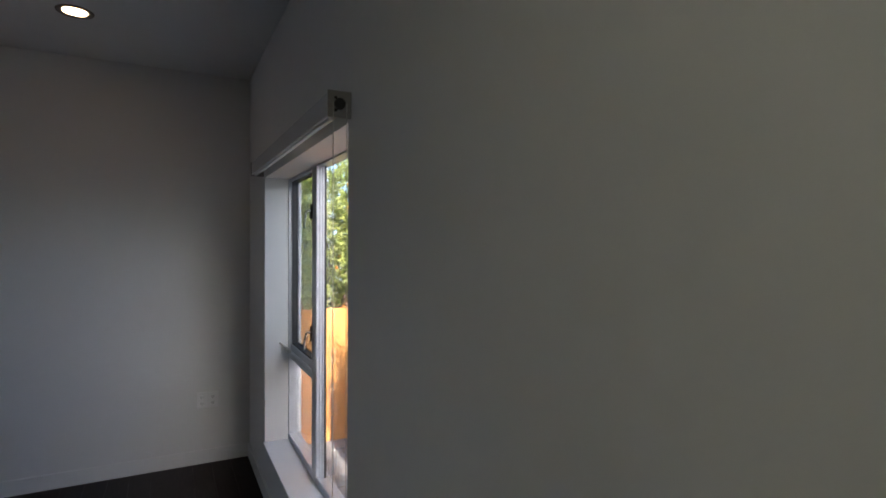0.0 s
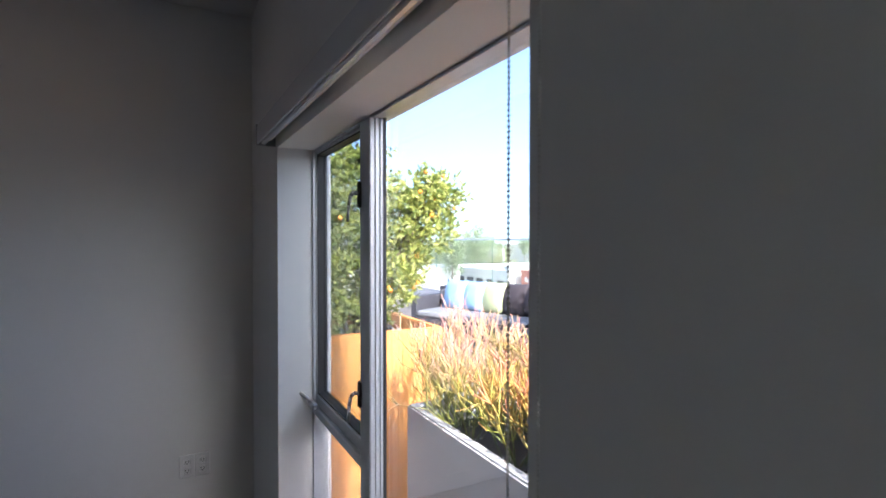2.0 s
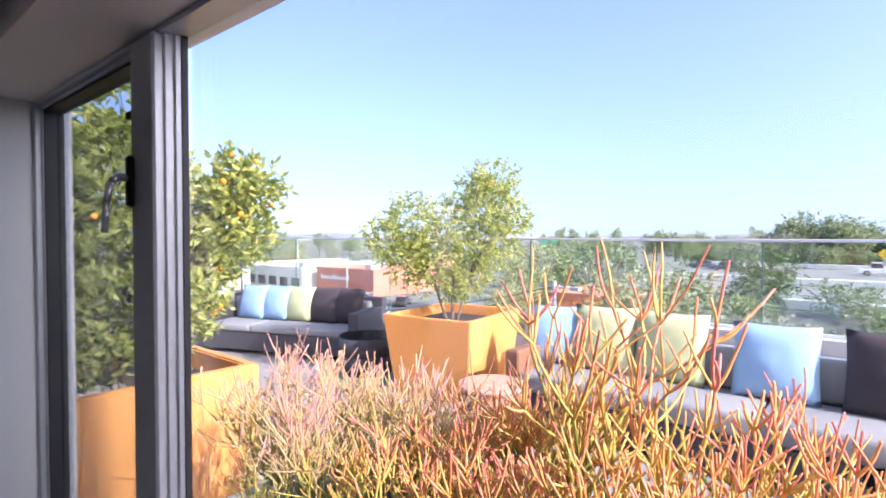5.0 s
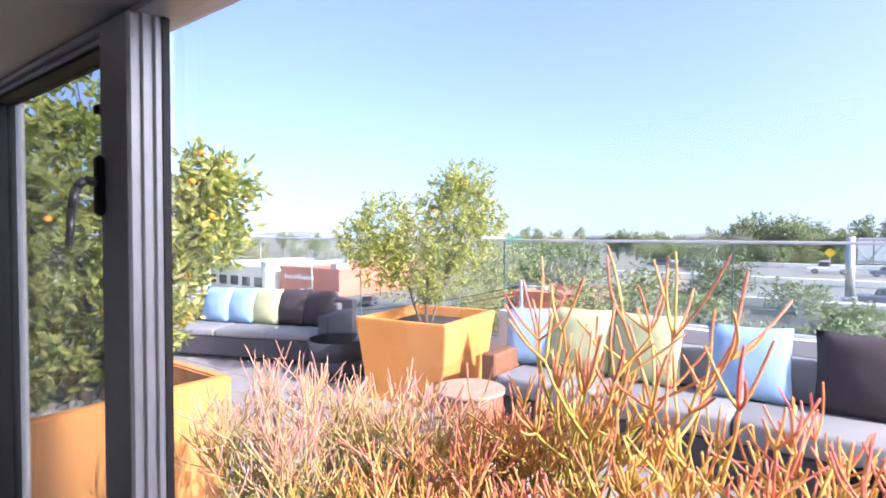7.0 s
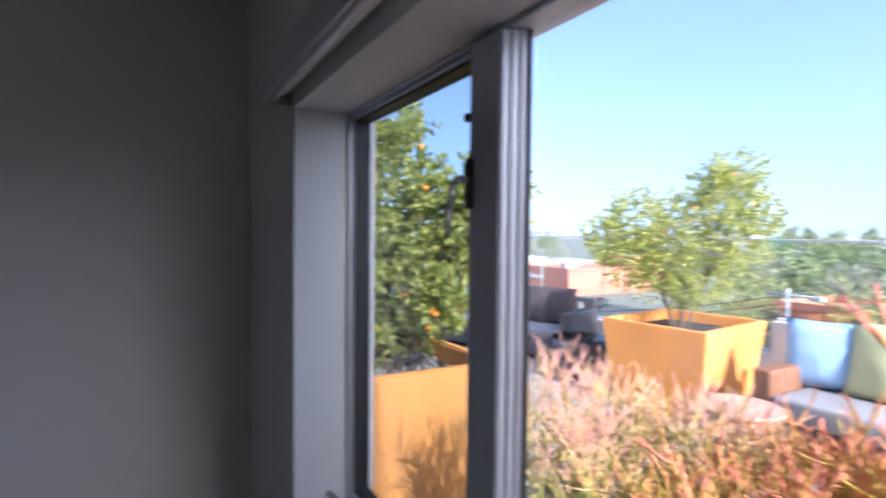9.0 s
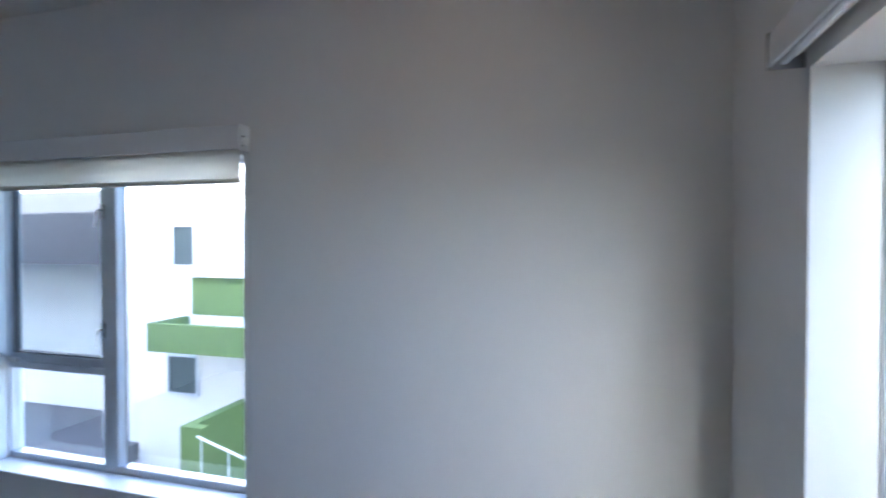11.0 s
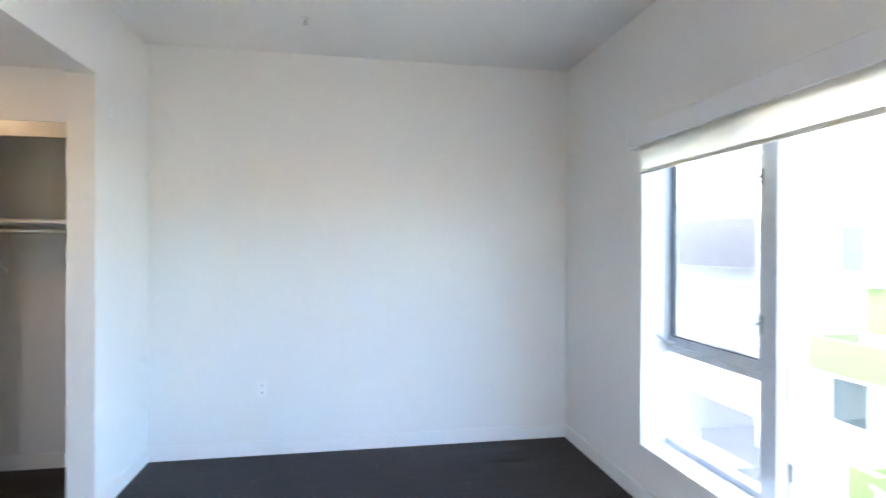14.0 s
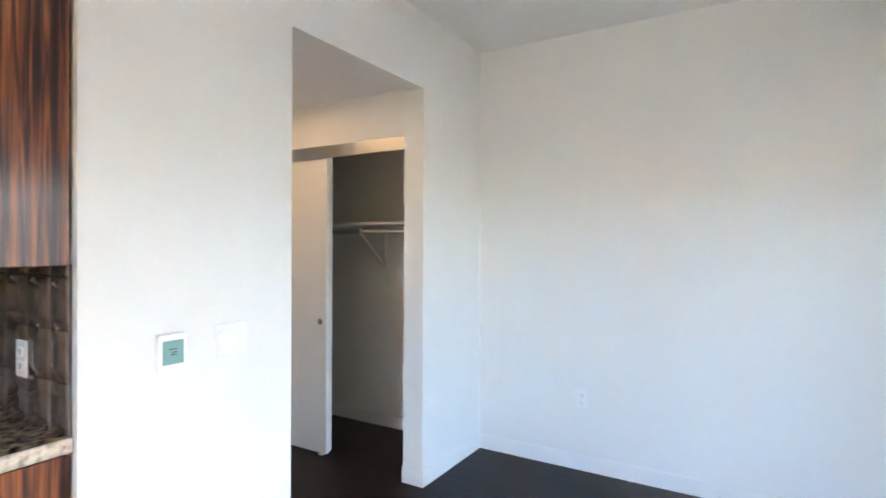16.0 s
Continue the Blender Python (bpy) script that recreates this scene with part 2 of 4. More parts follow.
def tube(bm, p, q, r0, r1, n=8, caps=True):
    p, q = Vector(p), Vector(q)
    d = (q - p).normalized()
    a = d.orthogonal().normalized()
    c = d.cross(a)
    r = [[bm.verts.new(o + (a * math.cos(k * 2 * math.pi / n) + c * math.sin(k * 2 * math.pi / n)) * rr) for k in range(n)] for o, rr in ((p, r0), (q, r1))]
    for k in range(n):
        bm.faces.new((r[0][k], r[0][(k + 1) % n], r[1][(k + 1) % n], r[1][k])).smooth = True
    if caps:
        bm.faces.new(r[0][::-1])
        bm.faces.new(r[1])


def rod(p, q, r0, r1=None, n=12):
    bm = bmesh.new()
    tube(bm, p, q, r0, r0 if r1 is None else r1, n)
    return bm


def part(name, bm, material, parent=None, label="", smooth=False):
    me = bpy.data.meshes.new(name)
    bmesh.ops.recalc_face_normals(bm, faces=bm.faces)
    if smooth:
        for f in bm.faces:
            f.smooth = True
    bm.to_mesh(me)
    bm.free()
    me.materials.append(material)
    ob = new(name, me)
    if parent:
        ob.parent = parent
    if label:
        ob["label"] = label
    return ob


def thing(name, m=None, label="", category="", group="", kind=""):
    e = new(name)
    e.empty_display_size = 0.1
    if m is not None:
        e.matrix_basis = m
    return tagged(e, label, category, group, kind)


def structure(name, bm, material, label="", category=""):
    return tagged(part(name, bm, material), label, category, kind="structure")


def sharing(name, ob, parent, loc=(0, 0, 0), rz=0.0, scale=(1, 1, 1)):
    """Another object on the mesh of ob."""
    o = new(name, ob.data)
    o.parent = parent
    o.location, o.rotation_euler, o.scale = loc, (0, 0, rz), scale
    return o


# ---- room shell ----
H, WX, SY = 2.74, -4.722, -2.912           # ceiling, west wall, south wall
A1, A2, C1, C2 = -0.69, -2.38, -3.68, -1.99  # the two window openings
ZS, ZH, TH = 0.318, 1.958, 0.222
BACK = -6.2                                 # end of the passage behind the kitchen

bm = box(0, TH, BACK - 0.2, A2, 0, H)
bx(bm, 0, TH, A1, TH, 0, H)
bx(bm, 0, TH, A2, A1, 0, ZS)
bx(bm, 0, TH, A2, A1, ZH, H)
structure("wall_east", bm, WALL, "white painted wall with a wide terrace window", "wall")
bm = box(WX - 0.2, C1, 0, TH, 0, H)
bx(bm, C2, 0, 0, TH, 0, H)
bx(bm, C1, C2, 0, TH, 0, ZS)
bx(bm, C1, C2, 0, TH, ZH, H)
structure("wall_north", bm, WALL, "white painted wall with a courtyard window", "wall")
structure("wall_west", box(WX - 0.2, WX, -5.0, 0, 0, H), WALL, "plain white painted wall with an outlet", "wall")

E1, E0, KX, ZO = -4.0, -2.996, -2.19, 2.311   # hall opening and the start of the kitchen
bm = box(WX, E1, SY - 0.137, SY, 0, H)
bx(bm, E1, E0, SY - 0.137, SY, ZO + 0.02, H)
bx(bm, E0, KX, SY - 0.70, SY, 0, H)
structure("wall_south", bm, WALL, "white painted wall with a hall opening, thermostat and switches", "wall")
# hall and closet
HY = -4.95
structure("wall_hall_east", box(E0, E0 + 0.12, HY, SY - 0.70, 0, ZO + 0.02), WALL, "white painted hall wall", "wall")
structure("wall_hall_south", box(WX, E0 + 0.12, HY - 0.15, HY, 0, ZO + 0.02), WALL, "white painted hall end wall", "wall")
CX = -4.017
bm = box(CX - 0.10, CX, HY, SY - 0.137, 2.057, ZO + 0.02)
bx(bm, CX - 0.10, CX, HY, -4.62, 0, 2.057)
structure("wall_closet_front", bm, WALL, "white wall above the closet opening", "wall")
structure("ceiling_hall", box(WX, E0 + 0.12, HY - 0.15, SY - 0.137, ZO + 0.02, ZO + 0.1), CEIL, "low white hall ceiling", "ceiling")
structure("ceiling_hall_edge", box(E1, E0, SY - 0.137, SY, ZO, ZO + 0.02), WALL, "painted underside of the hall opening", "trim")
# kitchen niche
KE = -1.05
structure("wall_kitchen_back", box(KX, KE + 0.1, SY - 0.80, SY - 0.70, 0, H), WALL, "kitchen back wall", "wall")
structure("wall_kitchen_end", box(KE, KE + 0.1, SY - 0.70, SY, 0, H), WALL, "kitchen end wall", "wall")
structure("wall_passage_west", box(KE, KE + 0.1, BACK, SY - 0.80, 0, H), WALL, "plain white passage wall", "wall")
structure("wall_passage_south", box(KE, 0, BACK - 0.2, BACK, 0, H), WALL, "plain white end wall", "wall")
structure("ceiling", box(WX - 0.2, TH, BACK - 0.2, TH, H, H + 0.5), CEIL, "flat white painted ceiling", "ceiling")
# unseen block added over the roof; its height sets the courtyard's shade
structure("roof_upstand", box(WX - 30, 0.2, BACK - 6, 0.2, H + 0.5, 7.3), WALL, "unseen block above the roof that keeps sun off the courtyard", "building")
# wall out of view, drawn far west to stop sun reaching the courtyard
structure("sun_block_west", box(WX - 30, WX - 0.2, -0.2, 0.2, -9, H + 0.5), WALL, "unseen white outer wall stretched west to shade the courtyard", "building")

# floor: planks run along x
floor_ob = structure("floor", box(WX - 0.2, TH * 0.5, BACK - 0.2, TH * 0.5, -0.2, -0.006), SUBFLOOR, "dark espresso wood plank floor", "floor")


def baseboard(x0, x1, y0, y1):
    bm = box(x0, x1, y0, y1, 0.0, 0.098)
    bmesh.ops.bevel(bm, geom=[e for e in bm.edges if all(v.co.z > 0.09 for v in e.verts)], offset=0.004, segments=2, affect="EDGES")
    return structure("baseboard", bm, TRIM, "white painted baseboard", "baseboard")


BT = 0.013
baseboard(-BT, 0, BACK, -BT)
baseboard(WX, 0, -BT, 0)
baseboard(WX, WX + BT, SY, -BT)
baseboard(WX + BT, E1, SY, SY + BT)
baseboard(E1, E1 + BT, SY - 0.137, SY + BT)
baseboard(E0, KX, SY, SY + BT)
baseboard(E0 - BT, E0, HY, SY + BT)
baseboard(WX, WX + BT, HY, SY - 0.137)
baseboard(WX + BT, CX - 0.1, SY - 0.150, SY - 0.137)

# ---- windows ----
def window(name, m, label, m0, m1):
    """A wide aluminium window in local axes: x along the wall, y outwards, z up; the opening runs from 0 to 1.69."""
    w = thing(name, m, label, "window", kind="structure")
    W, R, D = 1.69, 0.140, 0.07
    u0, m2 = 0.010, m1 + 0.012
    fz0, fz1 = ZS + 0.045, ZH - 0.008
    def frame_part(n, *a, b=0.004):
        return part(n, box(*a, b), ALU, w)
    frame_part("frame_jamb", 0, u0, R, R + D, ZS, ZH)
    frame_part("frame_jamb", W - 0.05, W, R, R + D, ZS, ZH)
    frame_part("frame_head", u0, W - 0.05, R + 0.003, R + D, fz1, ZH)
    frame_part("frame_sill", u0, W - 0.05, R + 0.003, R + D, ZS, fz0)
    part("mullion", box(m0, m1, R - 0.004, R + 0.048, fz0, fz1, 0.004), ALU, w)
    # stepped glazing bead of the fixed light
    bw = (m2 - m1) * 0.4
    bm = box(m1, m1 + bw, R + 0.012, R + 0.046, fz0, fz1, 0.002)
    bx(bm, m1 + bw, m1 + 2 * bw, R + 0.026, R + 0.046, fz0, fz1, 0.002)
    part("glazing_bead", bm, ALU, w)
    part("gasket", box(m1 + 2 * bw, m2, R + 0.036, R + 0.046, fz0, fz1), ALU_D, w)
    frame_part("transom", u0, m0, R + 0.002, R + D, 0.842, 0.882)
    # opening sash above the transom
    s0, s1 = 0.882, fz1
    sash = part("sash_frame", box(u0, u0 + 0.006, R + 0.014, R + D - 0.005, s0, s1, 0.003), ALU, w)
    part("sash_frame", box(m0 - 0.028, m0, R + 0.014, R + D - 0.005, s0, s1, 0.003), ALU, w)
    part("sash_frame", box(u0 + 0.006, m0 - 0.028, R + 0.014, R + D - 0.005, s0, s0 + 0.045, 0.003), ALU, w)
    part("sash_frame", box(u0 + 0.006, m0 - 0.028, R + 0.014, R + D - 0.005, s1 - 0.010, s1, 0.003), ALU, w)
    bm = box(u0 + 0.006, u0 + 0.012, R + 0.02, R + D - 0.01, s0 + 0.045, s1 - 0.010)
    bx(bm, m0 - 0.034, m0 - 0.028, R + 0.02, R + D - 0.01, s0 + 0.045, s1 - 0.010)
    bx(bm, u0 + 0.012, m0 - 0.034, R + 0.02, R + D - 0.01, s1 - 0.016, s1 - 0.010)
    bx(bm, u0 + 0.012, m0 - 0.034, R + 0.02, R + D - 0.01, s0 + 0.045, s0 + 0.053)
    part("gasket", bm, ALU_D, w)
    for a, gm, gl_ in (((u0 + 0.012, m0 - 0.034, s0 + 0.053, s1 - 0.016), SASHGL, "darker glass of the opening sash"), ((u0, m0, fz0, 0.842), GLASS, "clear window glass"), ((m2, W - 0.05, fz0, fz1), GLASS, "clear window glass")):
        pane = part("pane", box(a[0], a[1], R + 0.045, R + 0.051, a[2], a[3]), gm, w, gl_)
        pane.visible_shadow = False
    # cam handles on the mullion
    for hz, nm in ((1.722, "window cam handle"), (1.09, "lower window cam handle")):
        bm = box(m0, m0 + 0.018, R - 0.014, R - 0.003, hz - 0.042, hz + 0.042, 0.004)
        h = part("handle", bm, ALU_D, w, nm)
        bm = bmesh.new()
        knee = ((m0 + 0.009, R - 0.012, hz + 0.004), (m0 + 0.008, R - 0.026, hz + 0.007), (m0 + 0.005, R - 0.036, hz - 0.004), (m0 + 0.003, R - 0.041, hz - 0.034), (m0 + 0.001, R - 0.044, hz - 0.085))
        for a, b, r in zip(knee, knee[1:], (0.0065, 0.0062, 0.0058, 0.0054)):
            tube(bm, a, b, r, r * 0.93, 10)
        part("lever", bm, LEVER, h, "slim grey handle lever")
    part("hinge", box(m0 - 0.012, m0 + 0.004, R - 0.008, R + 0.004, 1.825, 1.838, 0.002), ALU_D, w)
    # folding stay at the sash foot
    bm = box(u0 + 0.005, u0 + 0.085, R - 0.022, R + 0.002, 0.884, 0.908, 0.005)
    tube(bm, (u0 + 0.02, R - 0.012, 0.904), (u0 - 0.012, R - 0.05, 0.935), 0.008, 0.007)
    tube(bm, (u0 - 0.015, R - 0.05, 0.93), (u0 - 0.02, R - 0.055, 0.975), 0.007, 0.006)
    part("operator_crank", bm, STEEL, w, "folding steel window crank")
    part("window_sill", box(0, W, -0.012, R, ZS, ZS + 0.012, 0.003), TRIM, w)
    return w


pose_a = pose(0, A1, 0, 0, 0, -90)
pose_c = pose(C1, 0, 0)
window("window_1", pose_a, "aluminium terrace window with one opening sash", 0.632, 0.722)
window("window_2", pose_c, "aluminium courtyard window with one opening sash", 0.702, 0.802)


def roller_shade(m, drop, label):
    s = thing("roller_shade", m, label, "window shade")
    W = 1.69
    vt = ZH + (0.118 if drop else 0.090)
    bm = box(-0.03, W + 0.03, -0.075, -0.066, ZH + 0.012, vt, 0.003)
    bx(bm, -0.03, W + 0.03, -0.066, -0.001, vt - 0.009, vt, 0.002)
    part("valance", bm, VALANCE, s, "white metal shade valance")
    for u in (-0.034, W + 0.030):
        bm = box(u, u + 0.004, -0.078, -0.001, ZH + 0.008, vt + 0.003)
        # terrace brackets get the darkened grey, courtyard ones keep the valance white
        bk = part("bracket", bm, BRACK_UNLIT if drop == 0 else VALANCE, s, "end bracket greyed to look unlit" if drop == 0 else "")
        sg = 1 if u > 0 else -1
        ux = u + (0.004 if u > 0 else 0)
        for zz in (ZH + 0.03, ZH + 0.07):
            part("screw", rod((ux, -0.052, zz), (ux + sg * 0.002, -0.052, zz), 0.005, n=10), DARK, bk)
    bm = rod((W + 0.034, -0.04, ZH + 0.05), (W + 0.046, -0.04, ZH + 0.05), 0.018)
    part("clutch", bm, ALU_D if drop == 0 else PLASTIC, s, "chain clutch of the shade")
    part("roll", rod((0, -0.036, ZH + 0.05), (W, -0.036, ZH + 0.05), 0.026, n=20), FABRIC, s)
    if drop:
        part("fabric", box(0.01, W - 0.01, -0.0125, -0.0105, ZH - drop, ZH + 0.07), SHADE, s, "cream translucent shade cloth")
        part("hem_bar", box(0.008, W - 0.008, -0.020, -0.004, ZH - drop - 0.022, ZH - drop, 0.004), FABRIC, s)
    else:
        part("hem_bar", box(0.008, W - 0.008, -0.064, -0.046, ZH + 0.006, ZH + 0.028, 0.004), VALANCE, s)
    # bead chain loop
    bm = bmesh.new()
    zlow = 0.62
    loop = [(yy, ZH + 0.05 - 0.0062 * k) for yy in (-0.062, -0.018) for k in range(int((ZH + 0.05 - zlow) / 0.0062))]
    loop += [(-0.04 + 0.022 * math.cos(math.pi * k / 10), zlow - 0.022 * math.sin(math.pi * k / 10)) for k in range(11)]
    for yy, z in loop:
        bmesh.ops.create_icosphere(bm, subdivisions=1, radius=0.0023, matrix=Matrix.Translation((W + 0.043, yy, z)))
    for yy in (-0.062, -0.018):
        tube(bm, (W + 0.043, yy, ZH + 0.05), (W + 0.043, yy, zlow), 0.0009, 0.0009, 5)
    part("bead_chain", bm, BEAD, s, "hanging bead chain")
    return s


roller_shade(pose_a, 0, "white roller shade rolled up above the terrace window")
roller_shade(pose_c, ZH - 1.85, "cream roller shade lowered a little over the courtyard window")

# ---- fixtures in the room ----
def outlet(m, label):
    o = thing("outlet", m, label, "outlet")
    part("cover_plate", box(-0.036, 0.036, -0.006, 0, -0.058, 0.058, 0.003), PLASTIC, o)
    for z in (-0.022, 0.022):
        bm = bmesh.new()
        bx(bm, -0.017, 0.017, -0.0085, -0.006, z - 0.015, z + 0.015, 0.004)
        s = part("socket", bm, PLASTIC, o)
        bm = box(-0.008, -0.0055, -0.0092, -0.0084, z - 0.002, z + 0.007)
        bx(bm, 0.0055, 0.008, -0.0092, -0.0084, z - 0.002, z + 0.007)
        bx(bm, -0.002, 0.002, -0.0092, -0.0084, z - 0.010, z - 0.006)
        part("slot", bm, DARK, s)
    return o


# local -y points into the room
outlet(pose(-0.318, 0, 0.445), "white double outlet on the north wall")
outlet(pose(-0.248, 0, 0.445), "white cable outlet on the north wall")
outlet(pose(WX, -2.19, 0.447, 0, 0, 90), "white double outlet on the west wall")
outlet(pose(-2.66, SY, 0.44, 0, 0, 180), "white outlet low on the south wall")

sw = thing("light_switch", pose(-2.70, SY, 1.055, 0, 0, 180), "white three-gang rocker light switch", "light switch")
part("cover_plate", box(-0.07, 0.07, -0.006, 0, -0.06, 0.06, 0.003), PLASTIC, sw)
for u in (-0.046, 0.0, 0.046):
    part("rocker", box(u - 0.016, u + 0.016, -0.010, -0.006, -0.034, 0.034, 0.002), PLASTIC, sw)
th = thing("thermostat", pose(-2.462, SY, 1.048, 0, 0, 180), "white thermostat with a teal display", "thermostat")
part("case", box(-0.046, 0.050, -0.026, 0, -0.060, 0.060, 0.006, 2), PLASTIC, th)
scr = part("display", box(-0.036, 0.036, -0.0285, -0.026, -0.040, 0.038), SCREEN, th, "teal lcd display")
bm = box(-0.015, 0.012, -0.0292, -0.0285, 0.008, 0.011)
bx(bm, -0.006, 0.012, -0.0292, -0.0285, -0.002, 0.001)
bx(bm, -0.010, 0.012, -0.0292, -0.0285, -0.010, -0.007)
part("readout", bm, DARK, scr)
sb = thing("wall_sensor", pose(-4.17, SY, 2.155, 0, 0, 180), "small white sensor on the wall", "sensor")
part("case", box(-0.018, 0.018, -0.006, 0, -0.028, 0.028, 0.002), PLASTIC, sb)

sp = thing("ceiling_sprinkler", pose(-4.141, -1.866, H), "small steel fire sprinkler in the ceiling", "sprinkler")
part("escutcheon", rod((0, 0, -0.006), (0, 0, 0), 0.030, n=20), TRIM, sp)
part("stem", rod((0, 0, -0.028), (0, 0, -0.006), 0.008), STEEL, sp)
part("deflector", rod((0, 0, -0.032), (0, 0, -0.028), 0.014, n=16), STEEL, sp)


BRONZE = mat("lamp_trim", (0.20, 0.16, 0.14), 0.4, metal=0.5, vary=0.05)


def downlight(x, y, power, tone=(1.0, 0.66, 0.36)):
    d = thing("recessed_downlight", pose(x, y, H), "round recessed ceiling light, lit warm", "ceiling light", "recessed ceiling lights")
    bm = bmesh.new()
    n = 28
    rings = [(0.085, 0.0), (0.083, -0.006), (0.064, -0.004), (0.055, 0.0)]
    vs = [[bm.verts.new((r * math.cos(k * 2 * math.pi / n), r * math.sin(k * 2 * math.pi / n), z)) for k in range(n)] for r, z in rings]
    for a, b in zip(vs, vs[1:]):
        for k in range(n):
            bm.faces.new((a[k], a[(k + 1) % n], b[(k + 1) % n], b[k]))
    part("trim_ring", bm, BRONZE, d, smooth=True)
    part("lens", rod((0, 0, -0.003), (0, 0, -0.001), 0.056, n=24), glow_mat("warm_lens", tone, power), d, "glowing warm lens")
    return d


downlight(-0.95, -0.79, 2.5)
# unseen passage lamp, added and tuned to brighten the east wall
downlight(-0.80, -4.75, 26.0, (0.95, 0.88, 0.62))
hd = downlight(-3.45, -3.75, 3.5)
hd.location.z = ZO + 0.02

# ---- closet in the hall ----
def slab_door(y0, y1, x, label):
    d = thing("sliding_door", None, label, "closet door", "closet sliding doors")
    part("slab", box(x - 0.034, x, y0, y1, 0.012, 2.01, 0.002), DOORW, d)
    pull = part("finger_pull", rod((x - 0.002, y1 - 0.055, 0.89), (x + 0.003, y1 - 0.055, 0.89), 0.026, n=20), STEEL, d, "round steel finger pull")
    part("cup", rod((x + 0.003, y1 - 0.055, 0.89), (x + 0.0035, y1 - 0.055, 0.89), 0.017, n=18), BRONZE, pull)
    part("bottom_guide", box(x - 0.03, x + 0.006, y1 - 0.06, y1 - 0.03, 0.0, 0.014), PLASTIC, d)
    return d


slab_door(-4.62, -3.70, CX - 0.020, "white sliding closet door, slid half open")
slab_door(-4.62, -3.72, CX - 0.062, "white inner sliding closet door")
tr = thing("closet_track", None, "brushed metal fascia of the sliding door track", "door track")
part("fascia", box(CX - 0.012, CX - 0.004, -4.62, SY - 0.137, 1.975, 2.057, 0.002), STEEL, tr)
part("rail", box(CX - 0.09, CX - 0.012, -4.62, SY - 0.137, 2.035, 2.057), STEEL, tr)
sh = thing("closet_shelf", None, "white closet shelf with hanging rod", "shelf")
part("board", box(WX, WX + 0.36, HY, SY - 0.137, 1.545, 1.565, 0.002), TRIM, sh)
part("cleat", box(WX + 0.003, WX + 0.02, HY, SY - 0.139, 1.455, 1.545), TRIM, sh)
part("rod", rod((WX + 0.30, HY, 1.50), (WX + 0.30, SY - 0.137, 1.50), 0.016), STEEL, sh, "chrome hanging rod")
for y in (-3.72, -4.5):
    bm = bmesh.new()
    tube(bm, (WX + 0.03, y, 1.25), (WX + 0.30, y, 1.475), 0.010, 0.010)
    bx(bm, WX + 0.02, WX + 0.032, y - 0.012, y + 0.012, 1.23, 1.545)
    tube(bm, (WX + 0.30, y, 1.475), (WX + 0.325, y, 1.53), 0.010, 0.010)
    part("bracket", bm, TRIM, sh, "white shelf bracket")

# ---- kitchen ----
ZEBRA = ramp_mat("striped_dark_wood", [(0.36, (0.012, 0.005, 0.005)), (0.45, (0.045, 0.013, 0.009)), (0.53, (0.12, 0.036, 0.018)), (0.66, (0.30, 0.10, 0.035))], 0.3, "Object", noise_scale=1.0, stretch=(62, 62, 2.2), detail=5, wave=True, coat=0.12)
GRANITE = ramp_mat("brown_granite", [(0.32, (0.02, 0.014, 0.01)), (0.45, (0.16, 0.10, 0.06)), (0.6, (0.36, 0.27, 0.18)), (0.75, (0.5, 0.42, 0.32))], 0.12, "Object", noise_scale=42, detail=8, coat=0.3)
GRANEDGE = ramp_mat("pale_granite_edge", [(0.3, (0.2, 0.16, 0.12)), (0.5, (0.5, 0.44, 0.36)), (0.7, (0.66, 0.6, 0.52))], 0.3, "Object", noise_scale=42, detail=8)
TILE = mat("brown_glazed_tile", (0.12, 0.085, 0.066), 0.09, vary=0.25, scale=14, coat=0.8)
GROUT = mat("tile_grout", (0.05, 0.04, 0.035), 0.9)
ky = SY - 0.02
uc = thing("upper_cabinet", None, "tall upper kitchen cabinet in striped dark wood", "cabinet")
part("body", box(KX + 0.012, KE, ky - 0.34, ky - 0.022, 1.342, 2.45, 0.002), ZEBRA, uc)
for a, b in ((KX + 0.012, KX + 0.56), (KX + 0.564, KE)):
    part("door", box(a, b, ky - 0.02, ky, 1.338, 2.45, 0.002), ZEBRA, uc, "striped dark wood door")
bc = thing("base_cabinet", None, "kitchen base cabinet in striped dark wood", "cabinet")
part("body", box(KX + 0.012, KE, ky - 0.66, ky - 0.022, 0.10, 0.80, 0.002), ZEBRA, bc)
part("toe_kick", box(KX + 0.012, KE, ky - 0.62, ky - 0.08, 0.0, 0.10), DARK, bc)
for a, b in ((KX + 0.012, KX + 0.56), (KX + 0.564, KE)):
    part("door", box(a, b, ky - 0.02, ky, 0.11, 0.795, 0.002), ZEBRA, bc, "striped dark wood door")
ct = thing("countertop", None, "polished brown granite worktop on the base cabinets", "countertop")
part("slab", box(KX + 0.002, KE, SY - 0.69, ky - 0.008, 0.802, 0.841, 0.002), GRANITE, ct)
part("front_edge", box(KX + 0.002, KE, ky - 0.008, ky + 0.004, 0.800, 0.842, 0.003), GRANEDGE, ct, "pale speckled granite edge")
bs = thing("backsplash", None, "glossy dark brown wavy tile backsplash", "backsplash")
part("grout", box(KX + 0.008, KE, SY - 0.698, SY - 0.692, 0.842, 1.36), GROUT, bs)
part("side_grout", box(KX + 0.001, KX + 0.007, SY - 0.692, SY - 0.028, 0.842, 1.342), GROUT, bs)
bm = bmesh.new()
nx, nz, tw, thh = 8, 4, 0.149, 0.149
grid = [[bm.verts.new((tw * i / nx, 0.005 + 0.007 * math.sin(i / nx * math.pi), thh * j / nz)) for i in range(nx + 1)] for j in range(nz + 1)]
